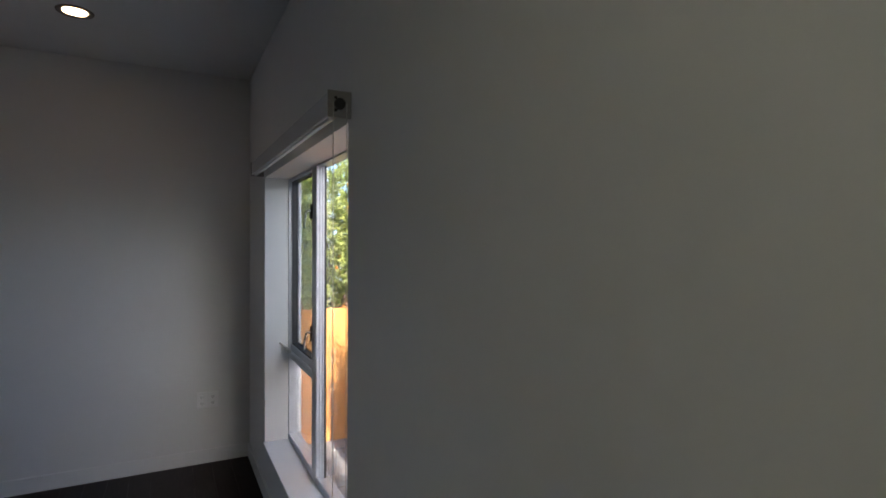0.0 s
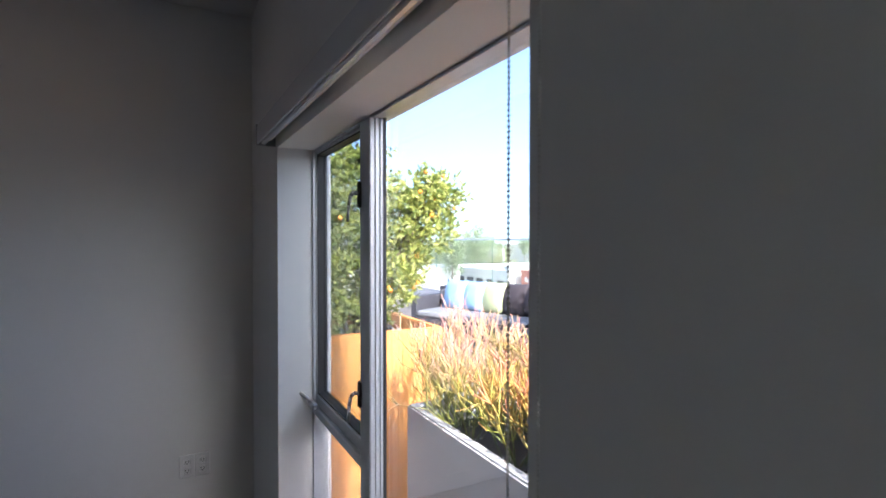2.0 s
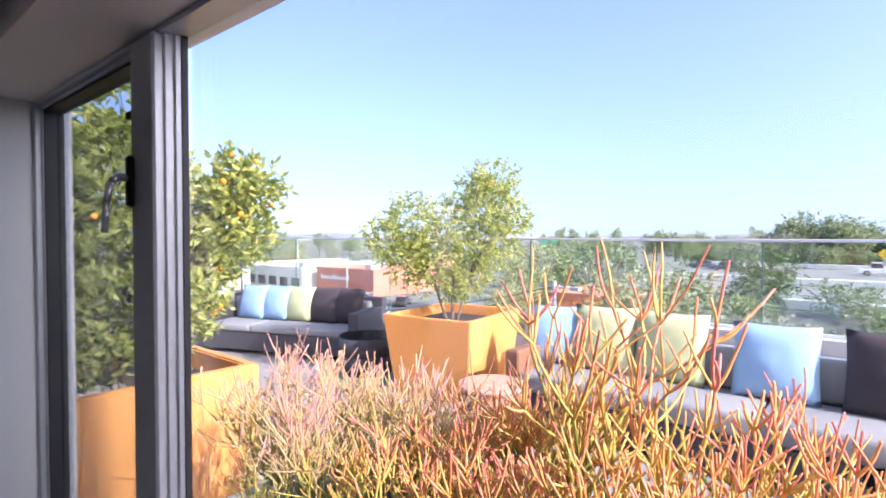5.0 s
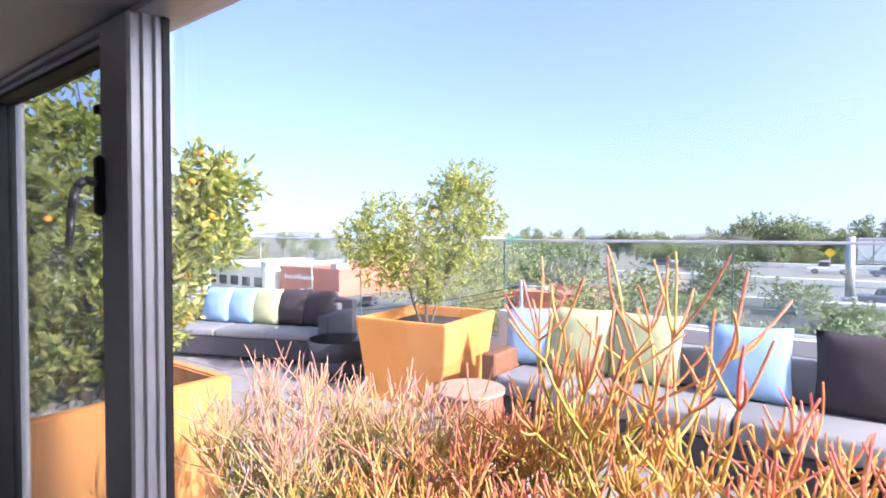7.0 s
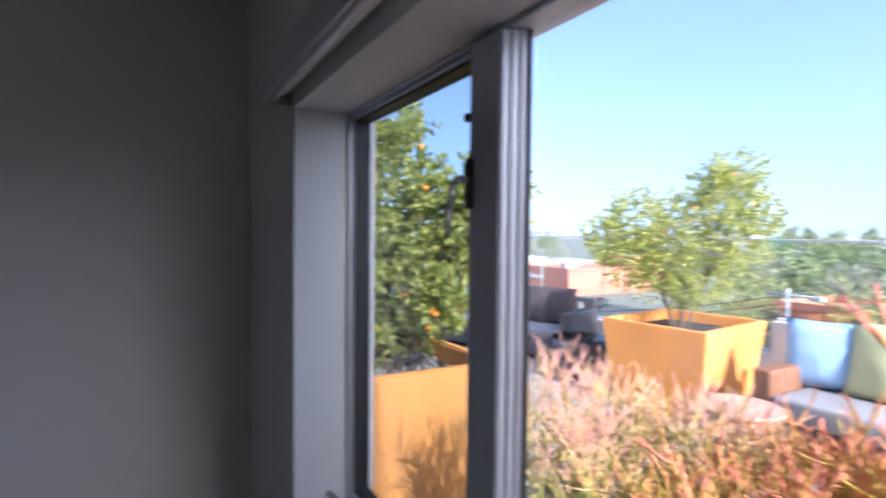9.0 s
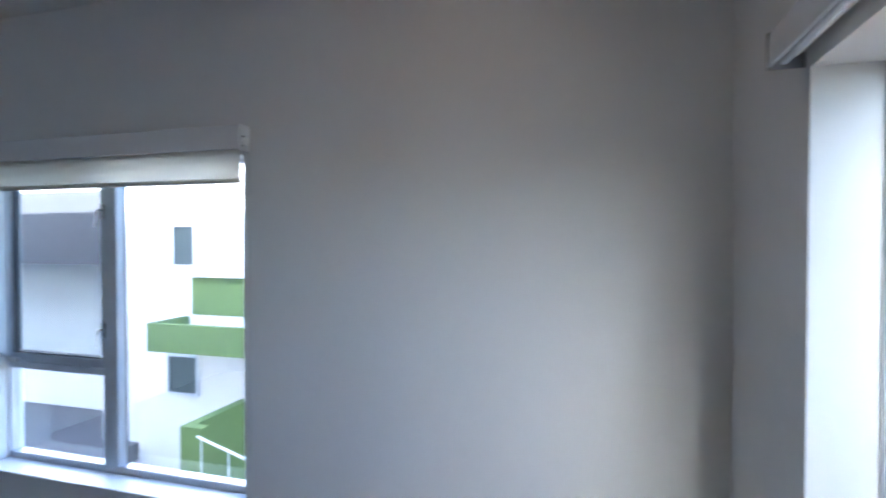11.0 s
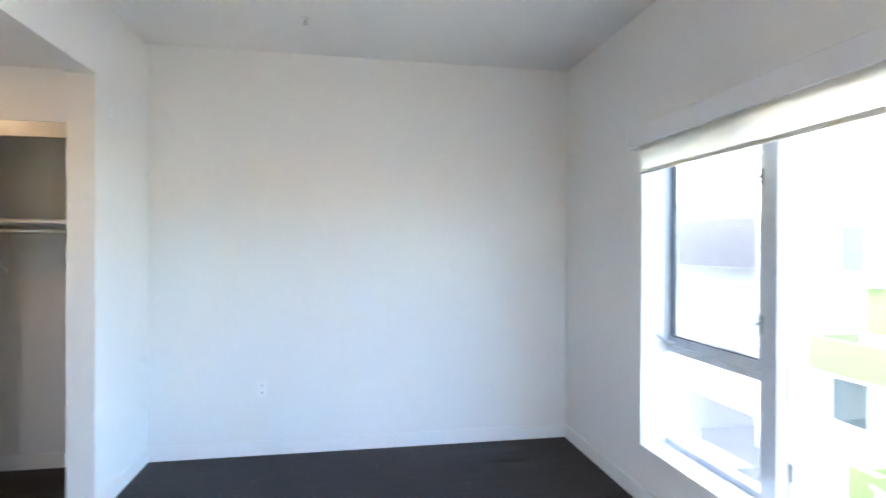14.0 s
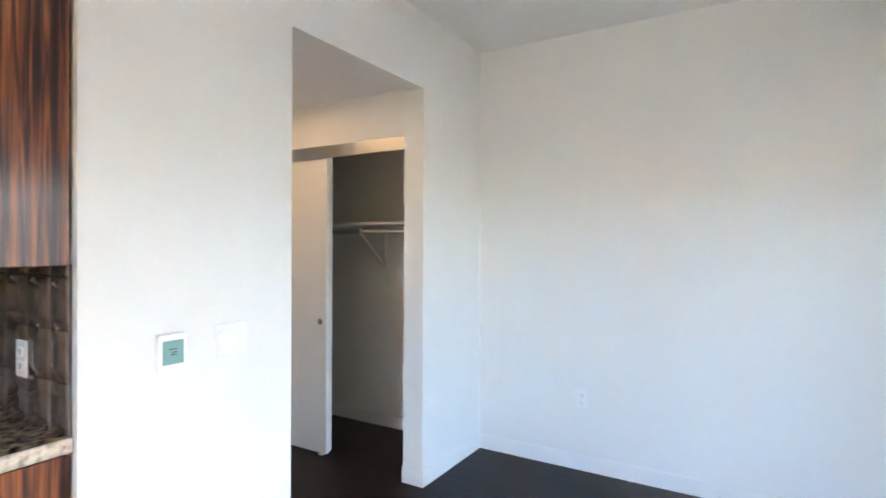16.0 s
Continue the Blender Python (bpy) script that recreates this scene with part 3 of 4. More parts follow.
for j in range(nz):
    for i in range(nx):
        bm.faces.new((grid[j][i], grid[j][i + 1], grid[j + 1][i + 1], grid[j + 1][i])).smooth = True
rim = [grid[0][i] for i in range(nx + 1)] + [grid[j][nx] for j in range(1, nz + 1)] + [grid[nz][i] for i in range(nx - 1, -1, -1)] + [grid[j][0] for j in range(nz - 1, 0, -1)]
low = [bm.verts.new((v.co.x, 0, v.co.z)) for v in rim]
for k in range(len(rim)):
    bm.faces.new((rim[k], rim[(k + 1) % len(rim)], low[(k + 1) % len(rim)], low[k]))
first = part("tile", bm, TILE, bs)
first.location = (KX + 0.02, SY - 0.692, 0.846)
for r in range(4):
    cut = 0.28 if r == 3 else 1.0
    for c in range(7):
        if r or c:
            sharing("tile", first, bs, (KX + 0.02 + c * 0.152, SY - 0.692, 0.846 + r * 0.152), scale=(1, 1, cut))
    sharing("tile", first, bs, (KX + 0.007, SY - 0.028, 0.846 + r * 0.152), -math.pi / 2, (0.70, 1, cut))
    for c in range(3):
        sharing("tile", first, bs, (KX + 0.007, SY - 0.135 - c * 0.152, 0.846 + r * 0.152), -math.pi / 2, (1, 1, cut))
    sharing("tile", first, bs, (KX + 0.007, SY - 0.591, 0.846 + r * 0.152), -math.pi / 2, (0.64, 1, cut))
outlet(pose(KX + 0.020, -3.205, 1.043, 0, 0, 90), "white outlet on the kitchen backsplash")

# ---- terrace ----
TZ = 0.05
deck = structure("terrace_floor", box(TH, 5.3, -12, 12, -0.5, TZ - 0.012), DECKJ, "pale stone paver terrace", "terrace")


def planter(name, x0, x1, y0, y1, z1, material, taper, wall, label, soil, m=None):
    """A hollow planter box, narrower at the foot, with a thick rim; soil inside."""
    p = thing(name, m, label, "planter")
    bm = bmesh.new()
    cx, cy = (x0 + x1) / 2, (y0 + y1) / 2
    def ring(s, z, inset):
        return [bm.verts.new((cx + (sx * ((x1 - x0) / 2 - inset)) * s, cy + (sy * ((y1 - y0) / 2 - inset)) * s, z)) for sx, sy in ((-1, -1), (1, -1), (1, 1), (-1, 1))]
    rings = [ring(taper, TZ, 0), ring(1, z1, 0), ring(1, z1, wall), ring(1, z1 - 0.14, wall)]
    for a, b in zip(rings, rings[1:]):
        for k in range(4):
            bm.faces.new((a[k], a[(k + 1) % 4], b[(k + 1) % 4], b[k]))
    bm.faces.new(rings[0][::-1])
    bm.faces.new(rings[-1])
    bmesh.ops.bevel(bm, geom=[e for e in bm.edges if abs(e.verts[0].co.z - z1) < 0.01 or abs(e.verts[1].co.z - z1) < 0.01], offset=0.008, segments=2, affect="EDGES")
    part("shell", bm, material, p)
    part("soil", box(x0 + wall + 0.002, x1 - wall - 0.002, y0 + wall + 0.002, y1 - wall - 0.002, z1 - 0.139, z1 - 0.10), soil, p)
    return p


planter("orange_planter", 0.30, 1.072, -0.132, 0.68, 1.059, ORANGE, 0.97, 0.05, "square orange stucco planter holding a citrus tree", SOIL)
P2 = pose(4.05, 1.15, 0, 0, 0, 8)
planter("orange_planter", -0.56, 0.56, -0.50, 0.50, 0.853, ORANGE, 0.82, 0.06, "tapered square orange stucco planter holding a small tree", SOIL, P2)
planter("white_planter", 0.548, 1.22, -4.6, -0.76, 0.843, WHITEP, 1.0, 0.05, "long white stucco planter below the window", SOIL)


def sticks(name, x, y, z, height, spread, seed, label, n_main=9, levels=3, thick=1.0, skin=None):
    """A pencil-branched succulent: leaning stems, each ending in a whorl of curved sticks that whorl again."""
    rng = random.Random(seed)
    verts, faces, along = [], [], []
    def run(pts, r0, r1, a0, a1):
        """One smooth tapering stick through the points, with a blunt tip."""
        n = len(pts)
        base = len(verts)
        rows = [(p, r0 + (r1 - r0) * i / (n - 1), a0 + (a1 - a0) * i / (n - 1)) for i, p in enumerate(pts)]
        d = (pts[-1] - pts[-2]).normalized()
        rows.append((pts[-1] + d * r1 * 1.3, r1 * 0.45, a1))
        side = (pts[-1] - pts[0]).orthogonal().normalized()
        for i, (p, r, al) in enumerate(rows):
            d = (rows[min(i + 1, n)][0] - rows[max(i - 1, 0)][0]).normalized()
            a = (side - d * side.dot(d)).normalized()
            c = d.cross(a)
            for k in range(6):
                ang = k * math.pi / 3
                verts.append(p + (a * math.cos(ang) + c * math.sin(ang)) * r)
                along.append(al)
        for i in range(n):
            o = base + i * 6
            for k in range(6):
                faces.append((o + k, o + (k + 1) % 6, o + 6 + (k + 1) % 6, o + 6 + k))
        faces.append(tuple(base + n * 6 + k for k in range(6)))
    def grow(p, d, length, r, level):
        bend = Vector((rng.uniform(-0.22, 0.22), rng.uniform(-0.22, 0.22), rng.uniform(0.05, 0.55) if level else 0.12))
        pts, q, dd = [p], p, d
        for _ in range(4):
            dd = (dd + bend * 0.5 + Vector((rng.gauss(0, 0.05), rng.gauss(0, 0.05), 0))).normalized()
            q = q + dd * length / 4
            pts.append(q)
        h0, h1 = level / (levels + 1), (level + 1) / (levels + 1)
        tone = lambda v, f: min(1.0, max(0.0, 0.62 * v.z / height + 0.40 * f))
        run(pts, r, r * 0.84, tone(p, h0), tone(q, h1))
        if level >= levels:
            return
        count = rng.choice((3, 4, 5) if level == 0 else (2, 3, 3, 4) if level < levels - 1 else (2, 3, 4, 5))
        turn = rng.uniform(0, 6.28)
        a = dd.orthogonal().normalized()
        c = dd.cross(a)
        for k in range(count):
            ang = turn + k * 6.28 / count + rng.uniform(-0.35, 0.35)
            out = rng.uniform(0.45, 1.25)
            e = (dd + (a * math.cos(ang) + c * math.sin(ang)) * out + Vector((0, 0, 0.15))).normalized()
            grow(q, e, length * rng.uniform(0.42, 0.98), r * rng.uniform(0.78, 0.92), level + 1)
    for k in range(n_main):
        ang = rng.uniform(0, 2 * math.pi)
        out = rng.uniform(0.1, 1.0) * spread
        d = Vector((math.cos(ang) * out, math.sin(ang) * out, 1)).normalized()
        p = Vector((math.cos(ang), math.sin(ang), 0)) * 0.07 * rng.random()
        grow(p, d, height * rng.uniform(0.26, 0.40), 0.0045 * thick * rng.uniform(0.8, 1.2), 0)
    top = max(v.z for v in verts)
    verts = [v * (height / top) for v in verts]
    me = bpy.data.meshes.new("stems")
    me.from_pydata([tuple(v) for v in verts], [], faces)
    me.attributes.new("along", "FLOAT", "POINT").data.foreach_set("value", along)
    me.polygons.foreach_set("use_smooth", [True] * len(faces))
    me.materials.append(skin or STICK)
    t = thing(name, pose(x, y, z), label, "succulent", "firestick plants in the white planter")
    s = new("stems", me)
    s.parent = t
    return t


ps = 0.73
ROSY = "rosy pencil-branched succulent in the white planter"
CORAL = "coral and yellow pencil-branched succulent in the white planter"
for i, (x, y, h, sp_, nm, lv, th_, sk, lb) in enumerate((
        (0.78, -0.88, 0.60, 1.0, 13, 3, 0.72, STICKP, ROSY), (0.98, -0.94, 0.62, 0.8, 11, 3, 0.75, STICKP, ROSY),
        (0.70, -1.06, 0.54, 0.9, 12, 3, 0.75, STICKP, ROSY), (0.90, -1.16, 0.56, 0.8, 11, 3, 0.8, STICKP, ROSY), (1.08, -1.20, 0.56, 0.7, 10, 3, 0.8, STICKP, ROSY),
        (0.74, -1.34, 0.50, 0.9, 11, 3, 0.9, STICK, CORAL), (1.00, -1.42, 0.57, 0.7, 10, 3, 0.9, STICK, CORAL), (0.86, -1.50, 0.48, 0.8, 9, 3, 0.9, STICK, CORAL),
        (0.72, -1.62, 0.48, 0.8, 10, 3, 1.0, STICK, CORAL), (0.93, -1.72, 0.90, 0.22, 4, 3, 1.2, STICK, "tall coral and yellow pencil-branched succulent with thick stems"), (1.04, -1.62, 0.60, 0.6, 8, 3, 1.0, STICK, CORAL),
        (0.76, -1.86, 0.52, 0.7, 10, 3, 1.0, STICK, CORAL), (1.00, -2.00, 0.77, 0.28, 5, 3, 1.15, STICK, "tall coral and yellow pencil-branched succulent with thick stems"), (0.80, -2.10, 0.60, 0.6, 7, 3, 1.05, STICK, CORAL),
        (1.04, -2.22, 0.62, 0.5, 7, 3, 1.0, STICK, CORAL), (0.84, -2.42, 0.50, 0.7, 6, 3, 1.0, STICK, CORAL), (0.95, -2.75, 0.52, 0.8, 7, 3, 1.0, STICK, CORAL), (0.9, -3.3, 0.5, 0.9, 7, 3, 1.0, STICK, CORAL))):
    sticks("firestick_plant", x, y, ps, h, sp_, 40 + i, lb, nm, lv, th_, sk)


def leaf_cloud(rng, blobs, count, size, verts, faces):
    """Sprigs of folded leaves scattered through overlapping uneven blobs, with gaps between."""
    tot = sum(b[1] ** 2 for b in blobs)
    per = 9
    for c, r in blobs:
        c = Vector(c)
        for _ in range(int(count * r * r / tot / per)):
            d = Vector((rng.gauss(0, 1), rng.gauss(0, 1), rng.gauss(0, 1))).normalized()
            rr = r * (0.25 + 0.80 * rng.random() ** 0.5) * (1 + 0.40 * noise.noise(d * 2.4 + c * 3.0))
            p = c + d * rr
            ax = (d + Vector((rng.gauss(0, 0.5), rng.gauss(0, 0.5), rng.gauss(0.25, 0.4)))).normalized()
            reach = size * rng.uniform(1.4, 2.8)
            for k in range(per):
                o = p + ax * reach * (k / per - 0.5)
                t = (ax * 0.7 + Vector((rng.gauss(0, 0.7), rng.gauss(0, 0.7), rng.gauss(-0.05, 0.6)))).normalized()
                s = Matrix.Rotation(rng.uniform(0, 6.28), 3, t) @ t.orthogonal().normalized()
                L = size * rng.uniform(0.7, 1.3)
                Wd = L * rng.uniform(0.40, 0.55)
                nrm = t.cross(s) * L * 0.10
                b = len(verts)
                verts.extend((o, o + t * L * 0.42 + s * Wd * 0.5 + nrm, o + t * L, o + t * L * 0.42 - s * Wd * 0.5 + nrm))
                faces.append((b, b + 1, b + 2))
                faces.append((b, b + 2, b + 3))


def tree(name, m, blobs, trunks, leaves, size, seed, label, material, fruit=0, group=""):
    """Tapered trunks and limbs to each blob of the crown, then leaves; fruit as single spheres."""
    rng = random.Random(seed)
    t = thing(name, m, label, "tree", group)
    bm = bmesh.new()
    for (p, q, r) in trunks:
        p, q = Vector(p), Vector(q)
        mid = p.lerp(q, 0.5) + Vector((rng.uniform(-0.03, 0.03), rng.uniform(-0.03, 0.03), 0))
        tube(bm, p, mid, r, r * 0.8, 8)
        tube(bm, mid, q, r * 0.8, r * 0.55, 8)
    tips = [Vector(q) for _, q, _ in trunks]
    for c, r in blobs:
        s = min(tips, key=lambda v: (v - Vector(c)).length)
        mid = s.lerp(Vector(c), 0.5) + Vector((rng.uniform(-1, 1), rng.uniform(-1, 1), 0)) * r * 0.15
        k = trunks[0][2]
        tube(bm, s, mid, k * 0.5, k * 0.35, 6)
        tube(bm, mid, Vector(c), k * 0.35, k * 0.15, 6)
        for _ in range(5):
            d = Vector((rng.gauss(0, 1), rng.gauss(0, 1), rng.gauss(0.3, 0.8))).normalized()
            tube(bm, Vector(c), Vector(c) + d * r * 0.8, k * 0.15, k * 0.05, 5)
    part("trunk", bm, BARK, t)
    verts, faces = [], []
    leaf_cloud(rng, blobs, leaves, size, verts, faces)
    me = bpy.data.meshes.new("crown")
    me.from_pydata([tuple(v) for v in verts], [], faces)
    me.materials.append(material)
    cr = new("crown", me)
    cr.parent = t
    if fruit:
        bm = bmesh.new()
        bmesh.ops.create_icosphere(bm, subdivisions=2, radius=0.0135)
        f0 = part("fruit", bm, FRUIT, t, "small orange citrus fruit", smooth=True)
        for k in range(fruit):
            c, r = rng.choice(blobs)
            d = Vector((rng.gauss(0, 1), rng.gauss(0, 1), rng.gauss(0, 1))).normalized()
            loc = Vector(c) + d * r * rng.uniform(0.8, 1.02)
            if k:
                sharing("fruit", f0, t, loc)
            else:
                f0.location = loc
    return t


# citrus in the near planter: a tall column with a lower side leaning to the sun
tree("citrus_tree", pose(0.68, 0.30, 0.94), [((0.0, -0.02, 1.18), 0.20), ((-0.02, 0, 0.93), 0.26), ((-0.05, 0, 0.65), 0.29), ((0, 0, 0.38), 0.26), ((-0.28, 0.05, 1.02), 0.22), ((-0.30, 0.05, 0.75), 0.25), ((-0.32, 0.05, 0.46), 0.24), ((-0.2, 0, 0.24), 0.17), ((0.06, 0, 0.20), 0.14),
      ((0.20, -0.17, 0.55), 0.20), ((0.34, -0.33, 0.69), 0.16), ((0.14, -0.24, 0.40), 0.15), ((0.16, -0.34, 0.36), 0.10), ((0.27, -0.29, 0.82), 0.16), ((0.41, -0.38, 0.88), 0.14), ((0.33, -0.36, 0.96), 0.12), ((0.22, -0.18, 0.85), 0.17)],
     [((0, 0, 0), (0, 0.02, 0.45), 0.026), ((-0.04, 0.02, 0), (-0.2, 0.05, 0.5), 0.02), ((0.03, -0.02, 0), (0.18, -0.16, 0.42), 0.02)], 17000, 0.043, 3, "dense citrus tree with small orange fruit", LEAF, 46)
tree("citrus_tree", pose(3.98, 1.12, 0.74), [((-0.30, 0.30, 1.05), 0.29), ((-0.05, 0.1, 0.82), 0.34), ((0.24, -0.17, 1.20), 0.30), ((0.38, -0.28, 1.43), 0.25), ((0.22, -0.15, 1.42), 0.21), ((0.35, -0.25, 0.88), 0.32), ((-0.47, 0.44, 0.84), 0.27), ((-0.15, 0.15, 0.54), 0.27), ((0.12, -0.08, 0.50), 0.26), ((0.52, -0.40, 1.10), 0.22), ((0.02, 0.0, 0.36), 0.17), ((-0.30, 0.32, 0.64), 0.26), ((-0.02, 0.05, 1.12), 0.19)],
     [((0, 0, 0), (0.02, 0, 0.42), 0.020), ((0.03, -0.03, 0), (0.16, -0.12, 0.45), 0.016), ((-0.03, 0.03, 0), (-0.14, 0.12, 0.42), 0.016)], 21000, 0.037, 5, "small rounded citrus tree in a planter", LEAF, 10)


# pebbles on the soil of the near planter
bm = bmesh.new()
rng = random.Random(31)
for _ in range(240):
    r = rng.uniform(0.010, 0.022)
    bmesh.ops.create_icosphere(bm, subdivisions=1, radius=r, matrix=pose(rng.uniform(0.37, 1.0), rng.uniform(-0.06, 0.6), 0.962 + r * 0.3, rng.uniform(0, 90), rng.uniform(0, 90), 0) @ Matrix.Diagonal((1, 1.25, 0.7, 1)))
tagged(part("pebbles", bm, PEBBLE, smooth=True), "loose grey pebbles on the planter soil", "pebbles", kind="stuff")


# ---- lounge furniture ----
def cushion(bm, cx, cy, cz, sx, sy, sz, m=None, puff=0.35):
    """A pillow shape: full in the middle, pinched at its seams."""
    n = 10
    out = []
    for side in (1, -1):
        g = []
        for j in range(n + 1):
            row = []
            for i in range(n + 1):
                u, v = i / n * 2 - 1, j / n * 2 - 1
                pin = 1 - 0.055 * ((1 - u * u) * abs(v) ** 1.5 + (1 - v * v) * abs(u) ** 1.5)
                k = max(0.0, (1 - u * u) * (1 - v * v)) ** 0.55
                k *= 1 + 0.22 * noise.noise(Vector((u * 2.2 + cx, v * 2.2, side * 3 + sx * 9)))
                co = Vector((u * sx / 2 * pin, side * sy / 2 * k, v * sz / 2 * pin))
                co = (m @ co) if m else co
                row.append(bm.verts.new(co + Vector((cx, cy, cz))))
            g.append(row)
        out.append(g)
        for j in range(n):
            for i in range(n):
                bm.faces.new((g[j][i], g[j][i + 1], g[j + 1][i + 1], g[j + 1][i])).smooth = True
    bmesh.ops.remove_doubles(bm, verts=bm.verts, dist=0.0005)


def throw_pillow(x, y, z, size, rz, tilt, material, label):
    bm = bmesh.new()
    cushion(bm, 0, 0, size / 2, size, 0.20, size)
    t = thing("throw_pillow", pose(x, y, z, tilt, 0, rz), label, "pillow")
    part("cover", bm, material, t)
    return t


def sofa(m, length, n, label, arm_l=True, arm_r=True, arm_material=WICKER, seat=0.46):
    """Local axes: x along the seat, y towards the back, z up."""
    s = thing("outdoor_sofa", m, label, "sofa", "outdoor lounge sofas")
    part("base", box(0, length, 0.0, 0.85, 0.06, 0.30, 0.012), WICKER, s, "dark woven wicker base")
    part("back_frame", box(0, length, 0.73, 0.85, 0.30, 0.74, 0.015), WICKER, s)
    for x in (0.04, length - 0.1):
        for y in (0.04, 0.75):
            part("foot", box(x, x + 0.06, y, y + 0.06, 0.0, 0.06), WICKER, s)
    if arm_l:
        part("armrest", box(0.002, 0.14, 0.0, 0.73, 0.30, 0.62, 0.015), arm_material, s)
    if arm_r:
        part("armrest", box(length - 0.14, length - 0.002, 0.0, 0.73, 0.30, 0.62, 0.015), WICKER, s)
    a, b = (0.145 if arm_l else 0.005), (length - 0.145 if arm_r else length - 0.005)
    wd = (b - a) / n
    for k in range(n):
        bm = box(a + k * wd + 0.004, a + (k + 1) * wd - 0.004, -0.02, 0.60, 0.302, seat, 0.035, 3)
        part("seat_cushion", bm, SEATF, s, smooth=True)
        bm = box(a + k * wd + 0.004, a + (k + 1) * wd - 0.004, 0.58, 0.73, seat, seat + 0.30, 0.035, 3)
        part("back_cushion", bm, SEATF, s, smooth=True)
    return s


def side_table(x, y, r, h, label):
    t = thing("side_table", pose(x, y, TZ), label, "side table")
    bm = bmesh.new()
    tube(bm, (0, 0, 0), (0, 0, h * 0.5), r * 0.92, r * 0.98, 24)
    tube(bm, (0, 0, h * 0.5), (0, 0, h), r * 0.98, r, 24)
    part("drum", bm, WICKER, t, "dark wicker drum")
    part("top", rod((0, 0, h), (0, 0, h + 0.012), r * 0.98, n=28), glass_mat("smoked_glass", (0.25, 0.28, 0.3)), t, "smoked glass top")
    return t


# east sofa along the railing, and the far one beyond the tapered planter
sofa(pose(3.55, 0.20, TZ, 0, 0, -90), 4.45, 5, "grey cushioned dark wicker sofa along the glass railing", True, False, BWICKER)
SOFA2 = pose(3.16, 4.97, TZ, 0, 0, -68)
sofa(SOFA2, 2.45, 3, "grey cushioned dark wicker sofa beyond the planters", seat=0.40)
zc = TZ + 0.455
for y, mt, sz, rz, nm in ((-0.06, BLUEF, 0.52, -70, "pale blue"), (-0.46, GREENF, 0.55, -88, "sage green"), (-0.99, GREENF, 0.55, -92, "sage green"), (-1.70, BLUEF, 0.53, -86, "pale blue"), (-2.34, BROWNF, 0.54, -92, "dark brown")):
    throw_pillow(4.00, y, zc, sz, rz, -14, mt, nm + " throw pillow leaning on the sofa back")
for k, (mt, nm) in enumerate(((BLUEF, "pale blue"), (BLUEF, "pale blue"), (GREENF, "sage green"), (BROWNF, "dark brown"), (BROWNF, "dark brown"))):
    c = SOFA2 @ Vector((0.50 + k * 0.38, 0.46, 0))
    throw_pillow(c.x, c.y, zc - 0.06, 0.50, -68 - 8, -16, mt, nm + " throw pillow on the far sofa")
side_table(3.92, 2.36, 0.32, 0.42, "round dark wicker side table by the far sofa")
side_table(3.0, -2.5, 0.30, 0.42, "round dark wicker table with a glass top by the sofa")
ot = thing("wicker_ottoman", pose(3.12, 0.02, TZ), "round brown wicker ottoman beside the orange planter", "ottoman")
bm = bmesh.new()
tube(bm, (0, 0, 0), (0, 0, 0.22), 0.235, 0.255, 28)
tube(bm, (0, 0, 0.22), (0, 0, 0.43), 0.255, 0.245, 28)
part("body", bm, BWICKER, ot)
part("pad", rod((0, 0, 0.43), (0, 0, 0.455), 0.262, n=32), mat("tan_tabletop", (0.42, 0.27, 0.19), 0.6, vary=0.12, scale=14), ot, "round tan top")

# ---- railing ----
RX = 5.0
YC = 0.81                                   # corner joint: low kerb to the north of it
structure("parapet", box(RX - 0.12, RX + 0.14, -12, YC, -0.5, 0.82), WHITEP, "low white parapet below the glass railing", "parapet")
structure("parapet_kerb", box(RX - 0.12, RX + 0.14, YC, 12, -0.5, 0.50), WHITEP, "white kerb below the glass railing", "parapet")
rl = thing("glass_railing", None, "glass railing with a slim aluminium top rail", "railing", kind="structure")
part("top_rail", box(RX - 0.022, RX + 0.022, -12, 12, 1.585, 1.61, 0.004), ALU, rl)
part("bottom_rail", box(RX - 0.02, RX + 0.02, -12, YC, 0.82, 0.85, 0.004), ALU, rl)
part("bottom_rail", box(RX - 0.02, RX + 0.02, YC, 12, 0.50, 0.53, 0.004), ALU, rl)
ys = [YC + 2.27 * k for k in range(-5, 5)]
for y in ys:
    part("joint", box(RX - 0.006, RX + 0.006, y - 0.005, y + 0.005, 0.85 if y < YC else 0.53, 1.585), GEDGE, rl, "green glass edge")
for a, b in zip(ys, ys[1:]):
    g = part("pane", box(RX - 0.005, RX + 0.005, a + 0.007, b - 0.007, 0.85 if b <= YC + 0.01 else 0.53, 1.583), RGLASS, rl)
    g.visible_shadow = False

# ---- the town beyond ----
GZ = -9.0
GROUND = mat("town_ground", (0.19, 0.185, 0.15), 0.95, vary=0.3, scale=0.05)
ROAD = mat("freeway_concrete", (0.22, 0.217, 0.213), 0.9, vary=0.08, scale=0.3)
ASPH = mat("parking_asphalt", (0.10, 0.10, 0.105), 0.9, vary=0.12, scale=0.4)
PALE = mat("pale_render", (0.70, 0.69, 0.66), 0.85, vary=0.05, scale=0.4)
TERRA = mat("terracotta_render", (0.60, 0.21, 0.14), 0.85, vary=0.06, scale=0.4)
SIGNW = mat("sign_white", (0.8, 0.8, 0.8), 0.6)
SIGNG = mat("sign_green", (0.02, 0.30, 0.20), 0.5)
SIGNY = mat("sign_yellow", (0.80, 0.50, 0.02), 0.5)
GALV = mat("galvanised_steel", (0.45, 0.46, 0.47), 0.5, metal=0.5)
